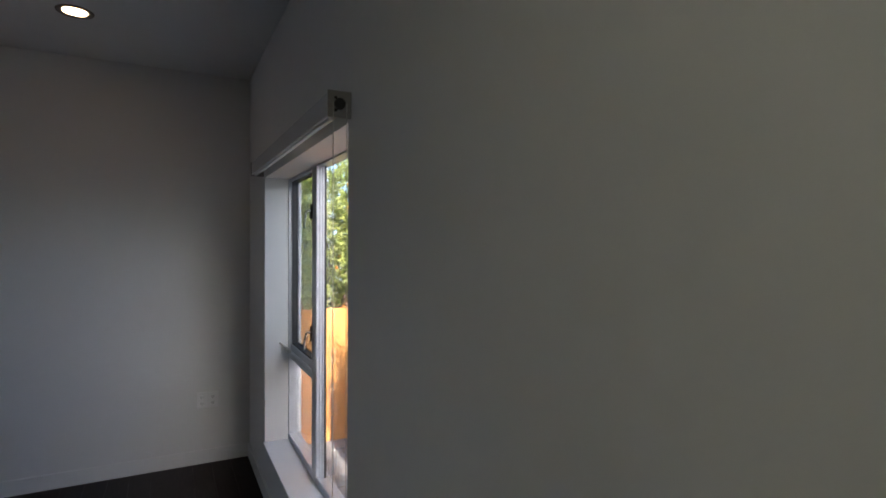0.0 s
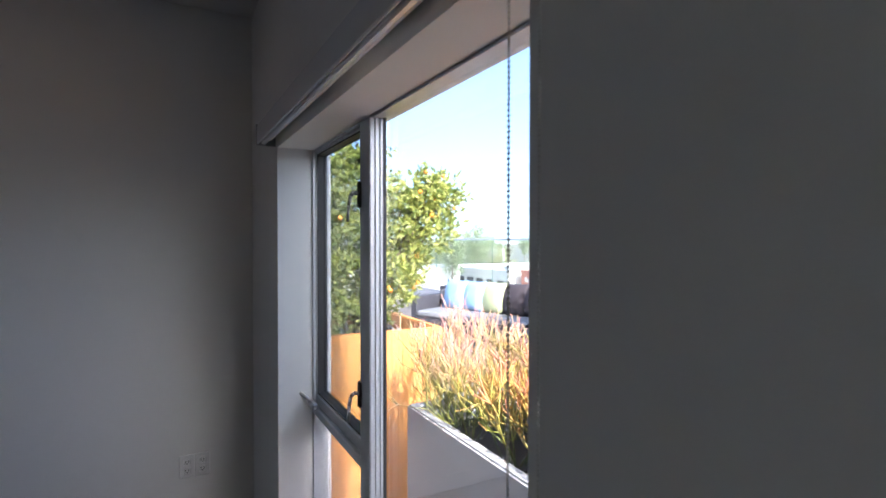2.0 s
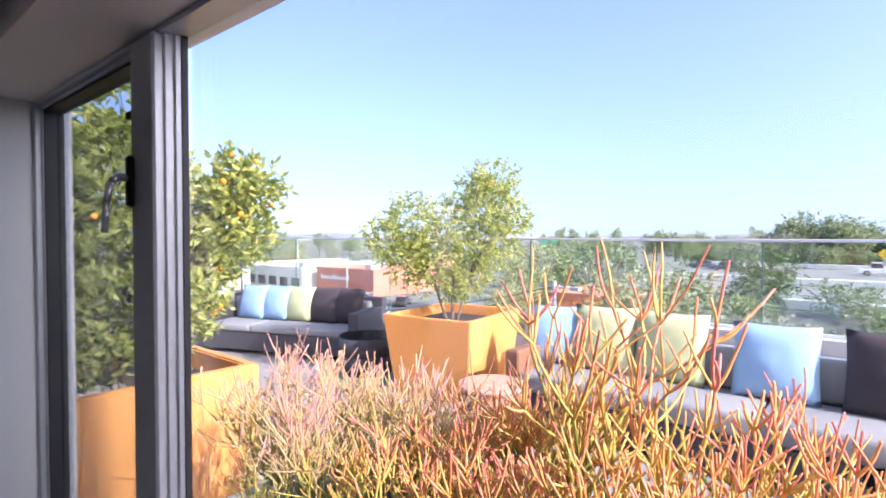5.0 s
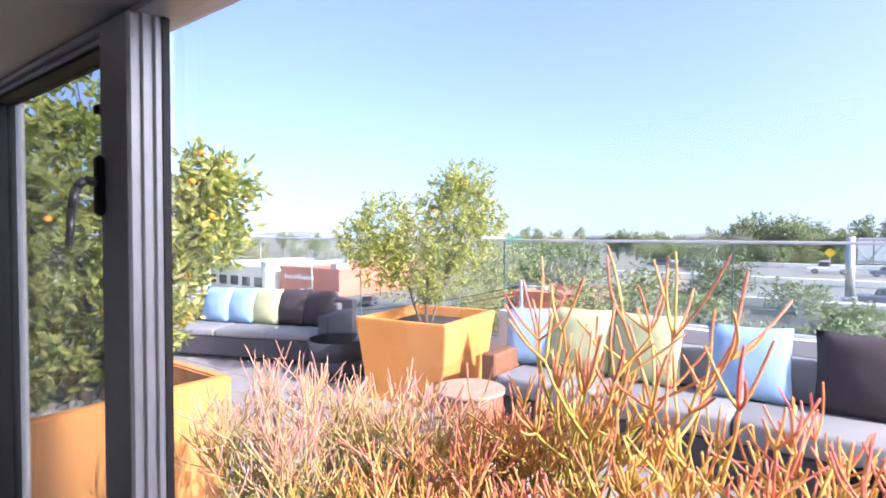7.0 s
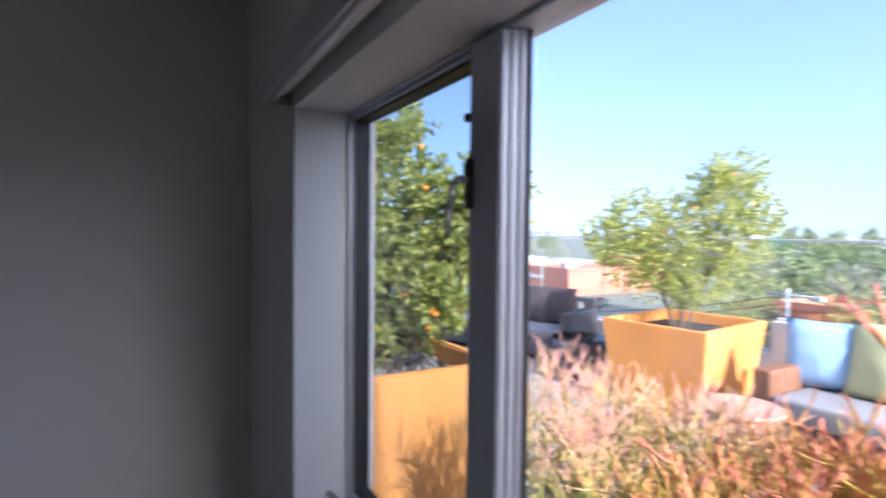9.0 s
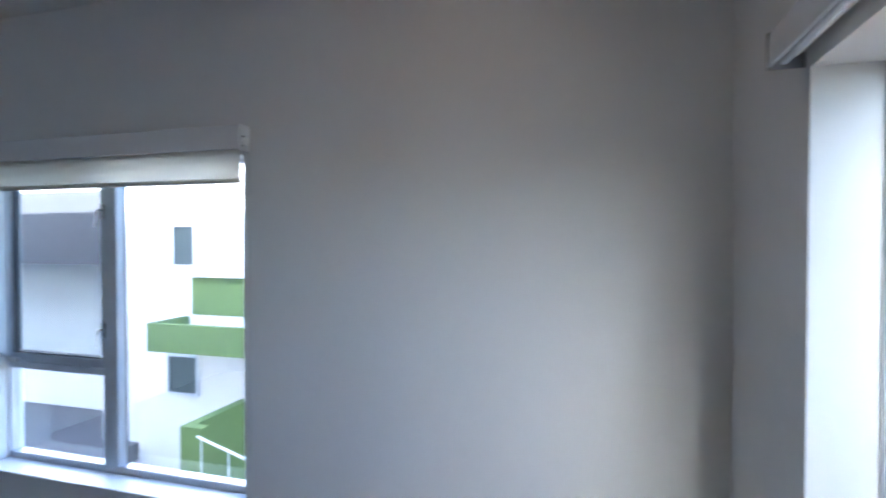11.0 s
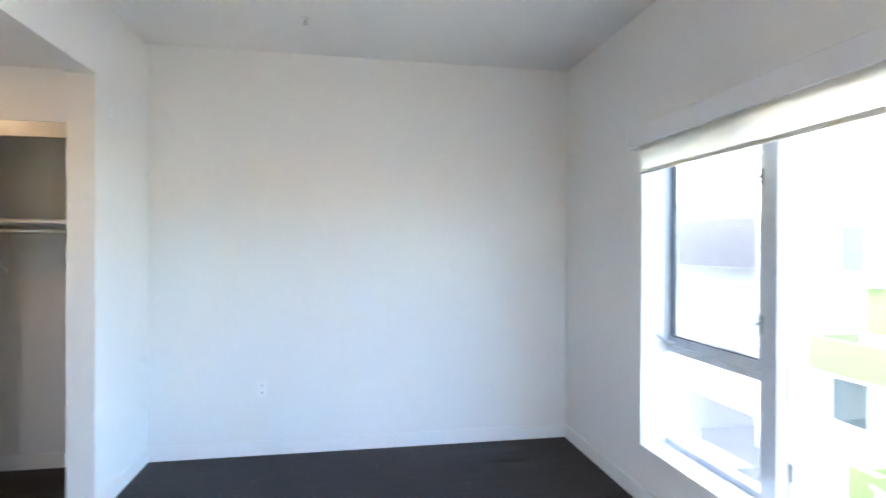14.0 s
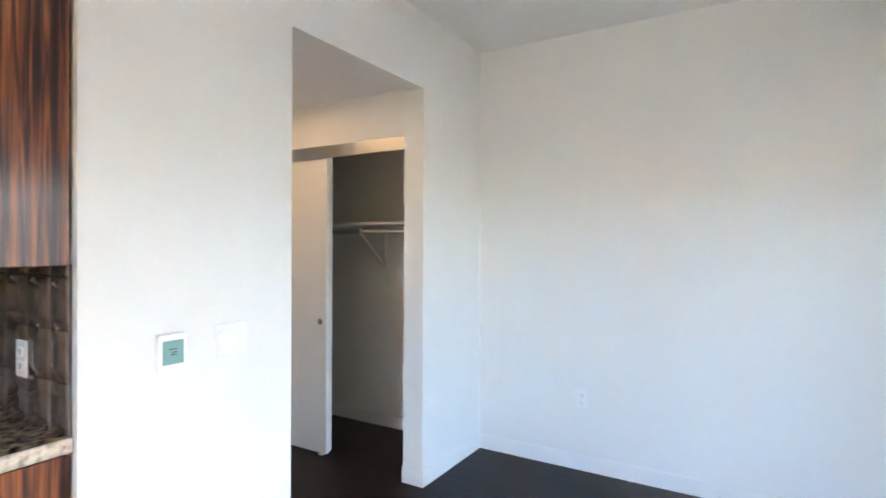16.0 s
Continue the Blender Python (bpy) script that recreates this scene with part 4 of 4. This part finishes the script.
CGLASS = mat("car_glass", (0.02, 0.025, 0.03), 0.1)
LAMPR = mat("red_lamp_plastic", (0.45, 0.03, 0.02), 0.3)
RUBBER = mat("tyre_rubber", (0.02, 0.02, 0.02), 0.8)
HILL = mat("hill_scrub", (0.22, 0.24, 0.22), 0.95, vary=0.2, scale=0.01)
structure("ground", box(-1500, 3500, -3500, 3500, GZ - 1, GZ), GROUND, "flat town ground with scrub", "ground")
FZ = -4.1                                   # level of the freeway on its embankment
bm = box(44, 240, -600, 26, GZ, FZ)
for v in bm.verts:
    if v.co.z < GZ + 1 and v.co.x < 50:
        v.co.x = 36
    if v.co.z < GZ + 1 and v.co.y > 20:
        v.co.y = 34
structure("freeway_embankment", bm, GROUND, "scrubby earth bank carrying the freeway", "embankment")
structure("road", box(50, 73, -600, 26, FZ, FZ + 0.05), ROAD, "pale concrete freeway lanes", "road")
structure("road_far", box(75.5, 112, -600, 26, FZ, FZ + 0.05), ROAD, "far pale concrete freeway lanes", "road")
structure("parking_lot", box(38, 61, 30, 78, GZ, GZ + 0.04), ASPH, "dark asphalt parking lot", "parking lot")
for x in (49, 74.2, 113):
    structure("freeway_barrier", box(x - 0.25, x + 0.25, -600, 26, FZ, FZ + 0.85, 0.08), PALE, "concrete freeway barrier", "barrier")
bm = bmesh.new()
for k in range(46):
    a = radians(10 + k * 2.2)
    r = 1500 + 200 * math.sin(k * 1.7)
    h = 14 + 14 * noise.noise(Vector((k * 0.35, 2.1, 0)))
    bmesh.ops.create_icosphere(bm, subdivisions=2, radius=1, matrix=Matrix.Translation((r * math.sin(a), r * math.cos(a), GZ)) @ Matrix.Diagonal((90, 90, h, 1)))
tagged(part("backdrop_hills", bm, HILL, smooth=True), "low hazy hills on the horizon", "hills", kind="structure")

ROUND = [((0, 0, 5), 2.8), ((2, 1, 4.2), 2.2), ((-2, -1, 4.4), 2.4), ((0.5, -2, 5.8), 1.9), ((-0.6, 1.6, 6.4), 2.0), ((2.2, -1.4, 3.2), 1.7), ((-2.4, 1.2, 3.0), 1.8)]
TALL = [((0, 0, 7), 2.2), ((1, 1, 9.5), 1.9), ((-1.2, 0, 8.4), 1.8), ((0.3, -1, 11), 1.4), ((-0.5, 0.5, 5), 1.9), ((1.6, -0.6, 7.4), 1.5)]
BUSH = [((0, 0, 1.4), 1.6), ((1.5, 0.8, 1.1), 1.2), ((-1.5, -0.6, 1.2), 1.3), ((0.3, -1.4, 1.3), 1.2), ((-0.4, 1.3, 1.9), 1.1)]


def street_tree(blobs, x, y, z, high, leaves, size, seed, label, material):
    return tree("street_tree", pose(x, y, z), blobs, [((0, 0, 0), (0, 0, high), 0.24)], leaves, size, seed, label, material, group="street trees")


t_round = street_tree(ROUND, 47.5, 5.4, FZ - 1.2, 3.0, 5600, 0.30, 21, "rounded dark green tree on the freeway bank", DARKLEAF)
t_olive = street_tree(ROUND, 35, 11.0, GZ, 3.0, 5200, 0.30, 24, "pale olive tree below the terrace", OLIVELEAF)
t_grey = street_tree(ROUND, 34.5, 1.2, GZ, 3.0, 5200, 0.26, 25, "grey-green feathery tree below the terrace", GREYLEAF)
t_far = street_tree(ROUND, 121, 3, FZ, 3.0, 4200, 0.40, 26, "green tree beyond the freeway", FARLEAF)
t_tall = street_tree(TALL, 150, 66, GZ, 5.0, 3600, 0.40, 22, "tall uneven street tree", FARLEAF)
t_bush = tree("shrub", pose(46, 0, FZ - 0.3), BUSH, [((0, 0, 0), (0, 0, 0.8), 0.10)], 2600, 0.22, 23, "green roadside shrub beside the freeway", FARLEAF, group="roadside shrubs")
t_round.scale = (0.78, 0.78, 0.74)
t_grey.scale = (0.78, 0.78, 0.74)


def plant(src, x, y, s, rng, z=GZ):
    o = copy_thing(src, Matrix.Translation((x, y, z)) @ Matrix.Rotation(rng.uniform(0, 6.28), 4, "Z"))
    o.scale = (s * rng.uniform(0.85, 1.15), s * rng.uniform(0.85, 1.15), s)


rng = random.Random(5)
# trees at the foot of the bank, rising towards the north
for x, y, s_, src in ((33, -2.6, 0.82, t_far), (35, -5.5, 0.78, t_grey), (31, -6.5, 0.72, t_olive), (37, -8.5, 0.85, t_far), (36, 4.0, 0.76, t_grey), (37, 7.6, 0.84, t_grey), (41, 9.6, 0.98, t_far),
                      (48, 18, 1.08, t_grey), (36, 21, 0.84, t_olive), (50, 22, 1.12, t_far), (44, 24, 1.05, t_olive), (56, 28, 1.1, t_grey), (62, 33, 1.12, t_olive),
                      (66, 28, 1.15, t_round), (72, 38, 1.18, t_far), (82, 44, 1.2, t_grey), (90, 38, 1.25, t_far), (64, 24, 1.15, t_far)):
    plant(src, x, y, s_, rng)
for k in range(26):
    plant(t_bush, rng.uniform(42, 47), rng.uniform(-26, 22), rng.uniform(0.5, 0.85), rng, FZ - 0.9)
# beyond the far lanes
for k in range(34):
    plant(t_bush, rng.uniform(115, 119), -40 + k * 2.1 + rng.uniform(-0.7, 0.7), rng.uniform(0.9, 1.5), rng, FZ)
for k in range(60):
    y = rng.uniform(-50, 40)
    plant(rng.choice((t_far, t_far, t_grey, t_round)), rng.uniform(117, 150), y, rng.uniform(0.6, 0.85), rng, FZ)
for x, y, s_, src in ((124, 4.5, 1.15, t_far), (128, 9, 1.3, t_round), (126, 13, 1.15, t_far), (130, 1.0, 1.05, t_round), (132, -7, 0.8, t_tall), (134, -11, 0.85, t_tall), (138, -14, 1.0, t_far)):
    plant(src, x, y, s_, rng, FZ)
for k in range(50):
    plant(rng.choice((t_far, t_tall, t_grey)), rng.uniform(250, 310), rng.uniform(-60, 150), rng.uniform(1.0, 1.4), rng)
for k in range(60):
    yaw = radians(rng.uniform(22, 62))
    d = rng.uniform(130, 380)
    plant(rng.choice((t_far, t_tall, t_olive, t_grey)), math.sin(yaw) * d, math.cos(yaw) * d, rng.uniform(0.7, 1.15), rng)
for x, y, s_, src in ((52, 92, 1.05, t_tall), (58, 125, 1.15, t_tall), (75, 120, 1.2, t_tall), (46, 104, 1.35, t_olive), (40, 112, 1.45, t_grey), (85, 62, 1.0, t_far), (92, 55, 1.05, t_olive), (100, 70, 1.0, t_far)):
    plant(src, x, y, s_, rng)


def shop(x0, x1, y0, y1, h, material, label, bars):
    b = thing("shop_building", None, label, "building")
    part("wall", box(x0, x1, y0, y1, GZ, GZ + h), material, b)
    bm = box(x0 - 0.2, x1 + 0.2, y0 - 0.2, y0 + 0.2, GZ + h, GZ + h + 0.5)
    bx(bm, x0 - 0.2, x1 + 0.2, y1 - 0.2, y1 + 0.2, GZ + h, GZ + h + 0.5)
    bx(bm, x0 - 0.2, x0 + 0.2, y0 + 0.2, y1 - 0.2, GZ + h, GZ + h + 0.5)
    bx(bm, x1 - 0.2, x1 + 0.2, y0 + 0.2, y1 - 0.2, GZ + h, GZ + h + 0.5)
    part("roof_upstand", bm, material, b)
    n = 0 if bars else int((y1 - y0) / 4)
    for k in range(n):
        w = part("window", box(x0 - 0.06, x0 + 0.02, y0 + 1 + k * 4, y0 + 3.6 + k * 4, GZ + 0.6, GZ + 2.4), CGLASS, b, "dark shop window")
    if bars:
        y = y1 - 1.2
        for wd, ht in ((0.5, 0.9), (0.4, 0.6), (0.4, 0.6), (0.4, 0.6), (0.4, 0.6), (0, 0), (0.4, 0.6), (0.35, 0.9), (0, 0), (0.6, 0.9), (0.4, 0.6), (0.4, 0.6), (0.7, 0.6), (0.4, 0.6), (0.4, 0.6), (0.4, 0.9)):
            if wd:
                part("sign_bar", box(x0 - 0.1, x0 - 0.02, y - wd, y, GZ + 2.5, GZ + 2.5 + ht), SIGNW, b, "white sign lettering")
            y -= wd + 0.14
    for k in range(3 if h < 5.5 else 0):
        part("roof_unit", box(x0 + 3 + k * 4, x0 + 4.6 + k * 4, y0 + 4 + k * 3, y0 + 5.6 + k * 3, GZ + h, GZ + h + 1.1, 0.05), GALV, b)
    return b


shop(62, 84, 66, 82, 4.2, TERRA, "terracotta shop with white sign lettering", True)
shop(60, 92, 84, 112, 4.0, PALE, "long white flat-roofed shop", False)
shop(88, 110, 76, 84, 5.4, TERRA, "terracotta shop behind the parking lot", False)
shop(38.5, 46, 12.5, 19, 5.6, TERRA, "terracotta flat-roofed shop among the trees", False)
shop(30, 56, 96, 118, 4.4, PALE, "white flat-roofed shop behind the terrace", False)


def car(x, y, rz, color, label, pickup=False, z=GZ):
    c = thing("parked_car" if z == GZ else "car", pose(x, y, z + 0.05, 0, 0, rz), label, "car")
    paint = mat("car_paint", color, 0.25, vary=0.02, coat=0.6)
    bm = box(-2.2, 2.2, -0.88, 0.88, 0.32, 0.86, 0.12, 3)
    part("body", bm, paint, c, smooth=False)
    cab = (-0.2, 1.2) if pickup else (-1.5, 1.1)
    bm = box(cab[0], cab[1], -0.78, 0.78, 0.84, 1.45 if not pickup else 1.65)
    for v in bm.verts:
        if v.co.z > 1.2:
            v.co.x = (cab[0] + cab[1]) / 2 + (v.co.x - (cab[0] + cab[1]) / 2) * 0.68
            v.co.y *= 0.86
    cabin = part("cabin", bm, paint, c)
    mid, half, rf = (cab[0] + cab[1]) / 2, (cab[1] - cab[0]) / 2, 1.65 if pickup else 1.45
    for sgn in (-1, 1):
        bm = box(mid - half * 0.82, mid + half * 0.82, sgn * 0.745 - 0.02, sgn * 0.745 + 0.02, 0.95, rf - 0.12)
        for v in bm.verts:
            if v.co.z > 1.1:
                v.co.x = mid + (v.co.x - mid) * 0.82
                v.co.y -= sgn * 0.055
        part("side_window", bm, CGLASS, cabin, "dark side window")
        bm = box(mid + sgn * half * 0.93 - 0.05, mid + sgn * half * 0.93 + 0.05, -0.62, 0.62, 0.95, rf - 0.10)
        for v in bm.verts:
            if v.co.z > 1.1:
                v.co.x -= sgn * half * 0.20
        part("windscreen", bm, CGLASS, cabin, "dark windscreen")
    if pickup:
        part("bed_wall", box(-2.18, -0.22, -0.86, -0.78, 0.84, 1.12, 0.02), paint, c)
        part("bed_wall", box(-2.18, -0.22, 0.78, 0.86, 0.84, 1.12, 0.02), paint, c)
        part("tailgate", box(-2.20, -2.12, -0.78, 0.78, 0.84, 1.12, 0.02), paint, c)
    for sgn in (-1, 1):
        part("tail_light", box(-2.23, -2.17, sgn * 0.70 - 0.1, sgn * 0.70 + 0.1, 0.62, 0.76, 0.01), LAMPR, c, "red tail light")
        part("headlight", box(2.16, 2.23, sgn * 0.68 - 0.14, sgn * 0.68 + 0.14, 0.60, 0.74, 0.01), SIGNW, c)
    for wx in (-1.35, 1.4):
        for wy in (-0.86, 0.70):
            w = part("wheel", rod((wx, wy, 0.33), (wx, wy + 0.18, 0.33), 0.33, n=14), RUBBER, c)
            part("rim", rod((wx, wy - 0.005, 0.33), (wx, wy + 0.185, 0.33), 0.19, n=10), GALV, w)
    return c


for x, y, col, nm, pk in ((98, -1.6, (0.8, 0.8, 0.8), "white pickup truck", True), (101, 23, (0.12, 0.13, 0.16), "dark car", False), (97, 18.4, (0.10, 0.10, 0.12), "black car", False), (96, -8.4, (0.12, 0.14, 0.2), "blue-grey car", False), (56, -6.0, (0.14, 0.15, 0.2), "dark blue car", False)):
    c = car(x, y, 91, col, nm + " on the freeway", pk, FZ)
    if pk:
        c.scale = (1.25, 1.15, 1.2)
for k, (x, y, col, nm) in enumerate(((57, 62, (0.5, 0.5, 0.52), "silver"), (54, 57, (0.04, 0.05, 0.09), "navy"), (50, 52, (0.7, 0.7, 0.7), "white"), (57, 54, (0.05, 0.05, 0.05), "black"), (46, 47, (0.65, 0.65, 0.66), "white"), (52, 66, (0.35, 0.05, 0.04), "red"), (48, 60, (0.06, 0.07, 0.1), "dark blue"), (58, 70, (0.3, 0.32, 0.34), "grey"))):
    car(x, y, 30 + 5 * (k % 3), col, nm + " car in the parking lot")


def pole(x, y, h, label, arm=0.0, name="street_lamp"):
    p = thing(name, pose(x, y, GZ), label, "street lamp" if name == "street_lamp" else "utility pole")
    part("pole", rod((0, 0, 0), (0, 0, h), 0.14, 0.09, 10), GALV, p)
    if arm:
        part("arm", rod((0, -arm, h - 0.3), (0, arm, h - 0.3), 0.06, 0.06, 8), GALV, p)
        part("head", box(-0.2, 0.2, -arm - 0.5, -arm, h - 0.45, h - 0.25, 0.03), GALV, p)
    return p


pole(52, 61, 8.4, "grey parking lot lamp post", 0.8)
pole(70, 100, 10, "weathered wooden utility pole in town", 1.0, "utility_pole")
pole(230, 205, 17, "far utility pole above the trees", 1.5, "utility_pole")


pole(23.6, 10.5, 8.4, "weathered wooden utility pole near the terrace", 0.9, "utility_pole")
pl = thing("power_line", None, "sagging dark overhead power lines", "power line")
for k, dz in enumerate((0.0, 0.35, 0.9)):
    bm = bmesh.new()
    a, b = Vector((23.6 + k * 0.3 - 0.3, 10.5, -0.9 - dz)), Vector((23.2 + k * 0.6, 44, -3.2 - dz))
    pts = [a.lerp(b, i / 14) - Vector((0, 0, 1.6 * 4 * (i / 14) * (1 - i / 14))) for i in range(15)]
    for u, v in zip(pts, pts[1:]):
        tube(bm, u, v, 0.022, 0.022, 5, False)
    part("wire", bm, RUBBER, pl)


def sign(x, y, w, h, z, rz, material, label, diamond=False, foot=GZ):
    s = thing("road_sign", pose(x, y, foot, 0, 0, rz), label, "road sign")
    part("post", rod((0, 0, 0), (0, 0, z - foot), 0.10, n=8), GALV, s)
    bm = box(-0.08, 0.0, -w / 2, w / 2, -h / 2, h / 2)
    if diamond:
        bmesh.ops.rotate(bm, verts=bm.verts, matrix=Matrix.Rotation(radians(45), 3, "X"))
    b = part("panel", bm, material, s)
    b.location = (-0.15, 0, z - foot)
    return s


sign(114.5, -1.6, 1.25, 1.25, -1.3, 0, SIGNY, "yellow diamond warning sign by the freeway", True, FZ)
sign(240, 130, 7.5, 3.6, -1.2, 25, SIGNG, "green overhead freeway sign")
tr_ = thing("sign_gantry", pose(57, -3.3, FZ), "grey steel freeway sign gantry seen from behind", "sign gantry")
part("column", rod((0, 0, 0), (0, 0, 5.7), 0.36, 0.33, 16), GALV, tr_)
part("foot", rod((0, 0, 0), (0, 0, 0.5), 0.6, 0.55, 16), PALE, tr_, "concrete foot")
for z in (3.5, 5.35):
    part("chord", box(-0.1, 0.1, -18, 0, z, z + 0.18), GALV, tr_)
for k in range(15):
    a, b = (3.6, 5.45) if k % 2 else (5.45, 3.6)
    part("brace", rod((0, -k * 1.2, a), (0, -(k + 1) * 1.2, b), 0.06, n=6), GALV, tr_)
for k in range(15):
    part("panel_rib", box(0.2, 0.32, -1.5 - k * 1.1, -0.5 - k * 1.1, 3.4, 5.6), SIGNW, tr_, "pale back of the sign panel")

# ---- courtyard beyond the north window ----
STUCCO = mat("white_stucco", (0.66, 0.655, 0.655), 0.85, vary=0.04, scale=1.0, bump=0.2, bscale=60)
LIME = mat("lime_paint", (0.105, 0.165, 0.05), 0.7, vary=0.05)
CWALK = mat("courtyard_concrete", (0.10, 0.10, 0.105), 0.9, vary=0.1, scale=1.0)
WINGL = mat("courtyard_window_glass", (0.07, 0.09, 0.09), 0.3, vary=0.05, spec=0.15)
cb = thing("courtyard_building", None, "white stucco building with lime green balconies", "building")
bm = box(-12.1, -2.2, 8.0, 12, GZ, 8)
bx(bm, -26, -12.1, 9.6, 12, GZ, 8)
part("wall", bm, STUCCO, cb)
# the overhang's shade is put into its dark grey colour
part("overhang", box(-26, -12.1, 8.0, 9.6, 0.95, 2.75), mat("shaded_soffit_grey", (0.10, 0.096, 0.104), 0.7, vary=0.05), cb, "projecting storey with its shade put into a grey colour")
w1 = part("window", box(-10.03, -9.27, 7.96, 8.02, -1.98, -1.14), WINGL, cb, "small courtyard window")
bm = box(-10.08, -9.22, 7.92, 8.0, -1.14, -1.08)
bx(bm, -10.08, -9.22, 7.92, 8.0, -2.04, -1.98)
bx(bm, -10.08, -10.03, 7.92, 8.0, -1.98, -1.14)
bx(bm, -9.27, -9.22, 7.92, 8.0, -1.98, -1.14)
part("window_frame", bm, ALU, w1)
w2 = part("window", box(-9.88, -9.32, 7.96, 8.02, 0.98, 1.86), WINGL, cb, "upper courtyard window")
bm = box(-9.93, -9.27, 7.92, 8.0, 1.86, 1.91)
bx(bm, -9.93, -9.27, 7.92, 8.0, 0.93, 0.98)
bx(bm, -9.93, -9.88, 7.92, 8.0, 0.98, 1.86)
bx(bm, -9.32, -9.27, 7.92, 8.0, 0.98, 1.86)
part("window_frame", bm, STUCCO, w2)
bal = part("balcony", box(-9.6, -4.6, 6.9, 7.0, -0.80, -0.20), LIME, cb, "lime green balcony parapet")
part("floor_slab", box(-9.6, -4.6, 7.0, 8.0, -0.80, -0.68), STUCCO, bal)
part("side", box(-9.6, -9.5, 7.0, 8.0, -0.68, -0.20), LIME, bal)
part("back_panel", box(-9.38, -4.6, 7.96, 8.02, -0.15, 0.72), LIME, cb, "lime green panel above the balcony")
part("ledge", box(-9.42, -4.6, 7.80, 8.0, 0.72, 0.80), STUCCO, cb)
part("door", box(-7.71, -6.7, 7.96, 8.02, -3.2, -1.12), WINGL, cb, "glass courtyard door")
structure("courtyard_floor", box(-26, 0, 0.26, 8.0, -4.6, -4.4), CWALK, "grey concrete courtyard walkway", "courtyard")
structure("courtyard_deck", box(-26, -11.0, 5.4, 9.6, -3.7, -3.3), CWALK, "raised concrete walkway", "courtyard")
gb = thing("lime_stair_wall", None, "lime green stair wall in the courtyard", "stair wall")
part("wall", box(-7.56, -7.36, 5.6, 7.3, -4.4, -1.75), LIME, gb)
part("return_wall", box(-7.36, -7.1, 5.6, 5.8, -4.4, -1.75), LIME, gb)
hr = thing("handrail", None, "white steel handrail beside the stair", "handrail")
part("rail", rod((-7.1, 5.5, -1.85), (-4.9, 5.1, -2.2), 0.022, n=10), STUCCO, hr)
for k in range(4):
    part("post", rod((-7.0 + k * 0.65, 5.48 - k * 0.118, -4.4), (-7.0 + k * 0.65, 5.48 - k * 0.118, -1.88 - k * 0.103), 0.012, n=8), GALV, hr)
lw_ = thing("low_wall", None, "low white courtyard wall", "wall")
part("wall", box(-14.5, -11.0, 5.2, 5.4, -4.4, -2.6), STUCCO, lw_)

# ---- terrace pavers and floor planks ----
pav = part("paver", box(-0.296, 0.296, -0.296, 0.296, -0.03, 0.0, 0.004), DECK, deck)
pav.location = (0.56, -3.0, TZ)
for i in range(8):
    for j in range(16):
        if i or j:
            sharing("paver", pav, deck, (0.56 + i * 0.6, -3.0 + j * 0.6, TZ))

lens_ = (1.2, 0.9, 1.5)
src = []
for L in lens_:
    bm = box(-0.0615, 0.0615, 0, L - 0.002, -0.006, 0.0)
    src.append(part("plank", bm, FLOOR, floor_ob))
rng = random.Random(8)
used = set()
for k in range(38):
    x = WX + 0.062 + k * 0.124
    y = -5.0 - rng.uniform(0, 0.9)
    while y < 0.02:
        i = rng.randrange(3)
        L = min(lens_[i], 0.06 - y)
        if i in used or L < lens_[i]:
            sharing("plank", src[i], floor_ob, (x, y, 0), scale=(1, L / lens_[i], 1))
        else:
            src[i].location = (x, y, 0)
            used.add(i)
        y += lens_[i]
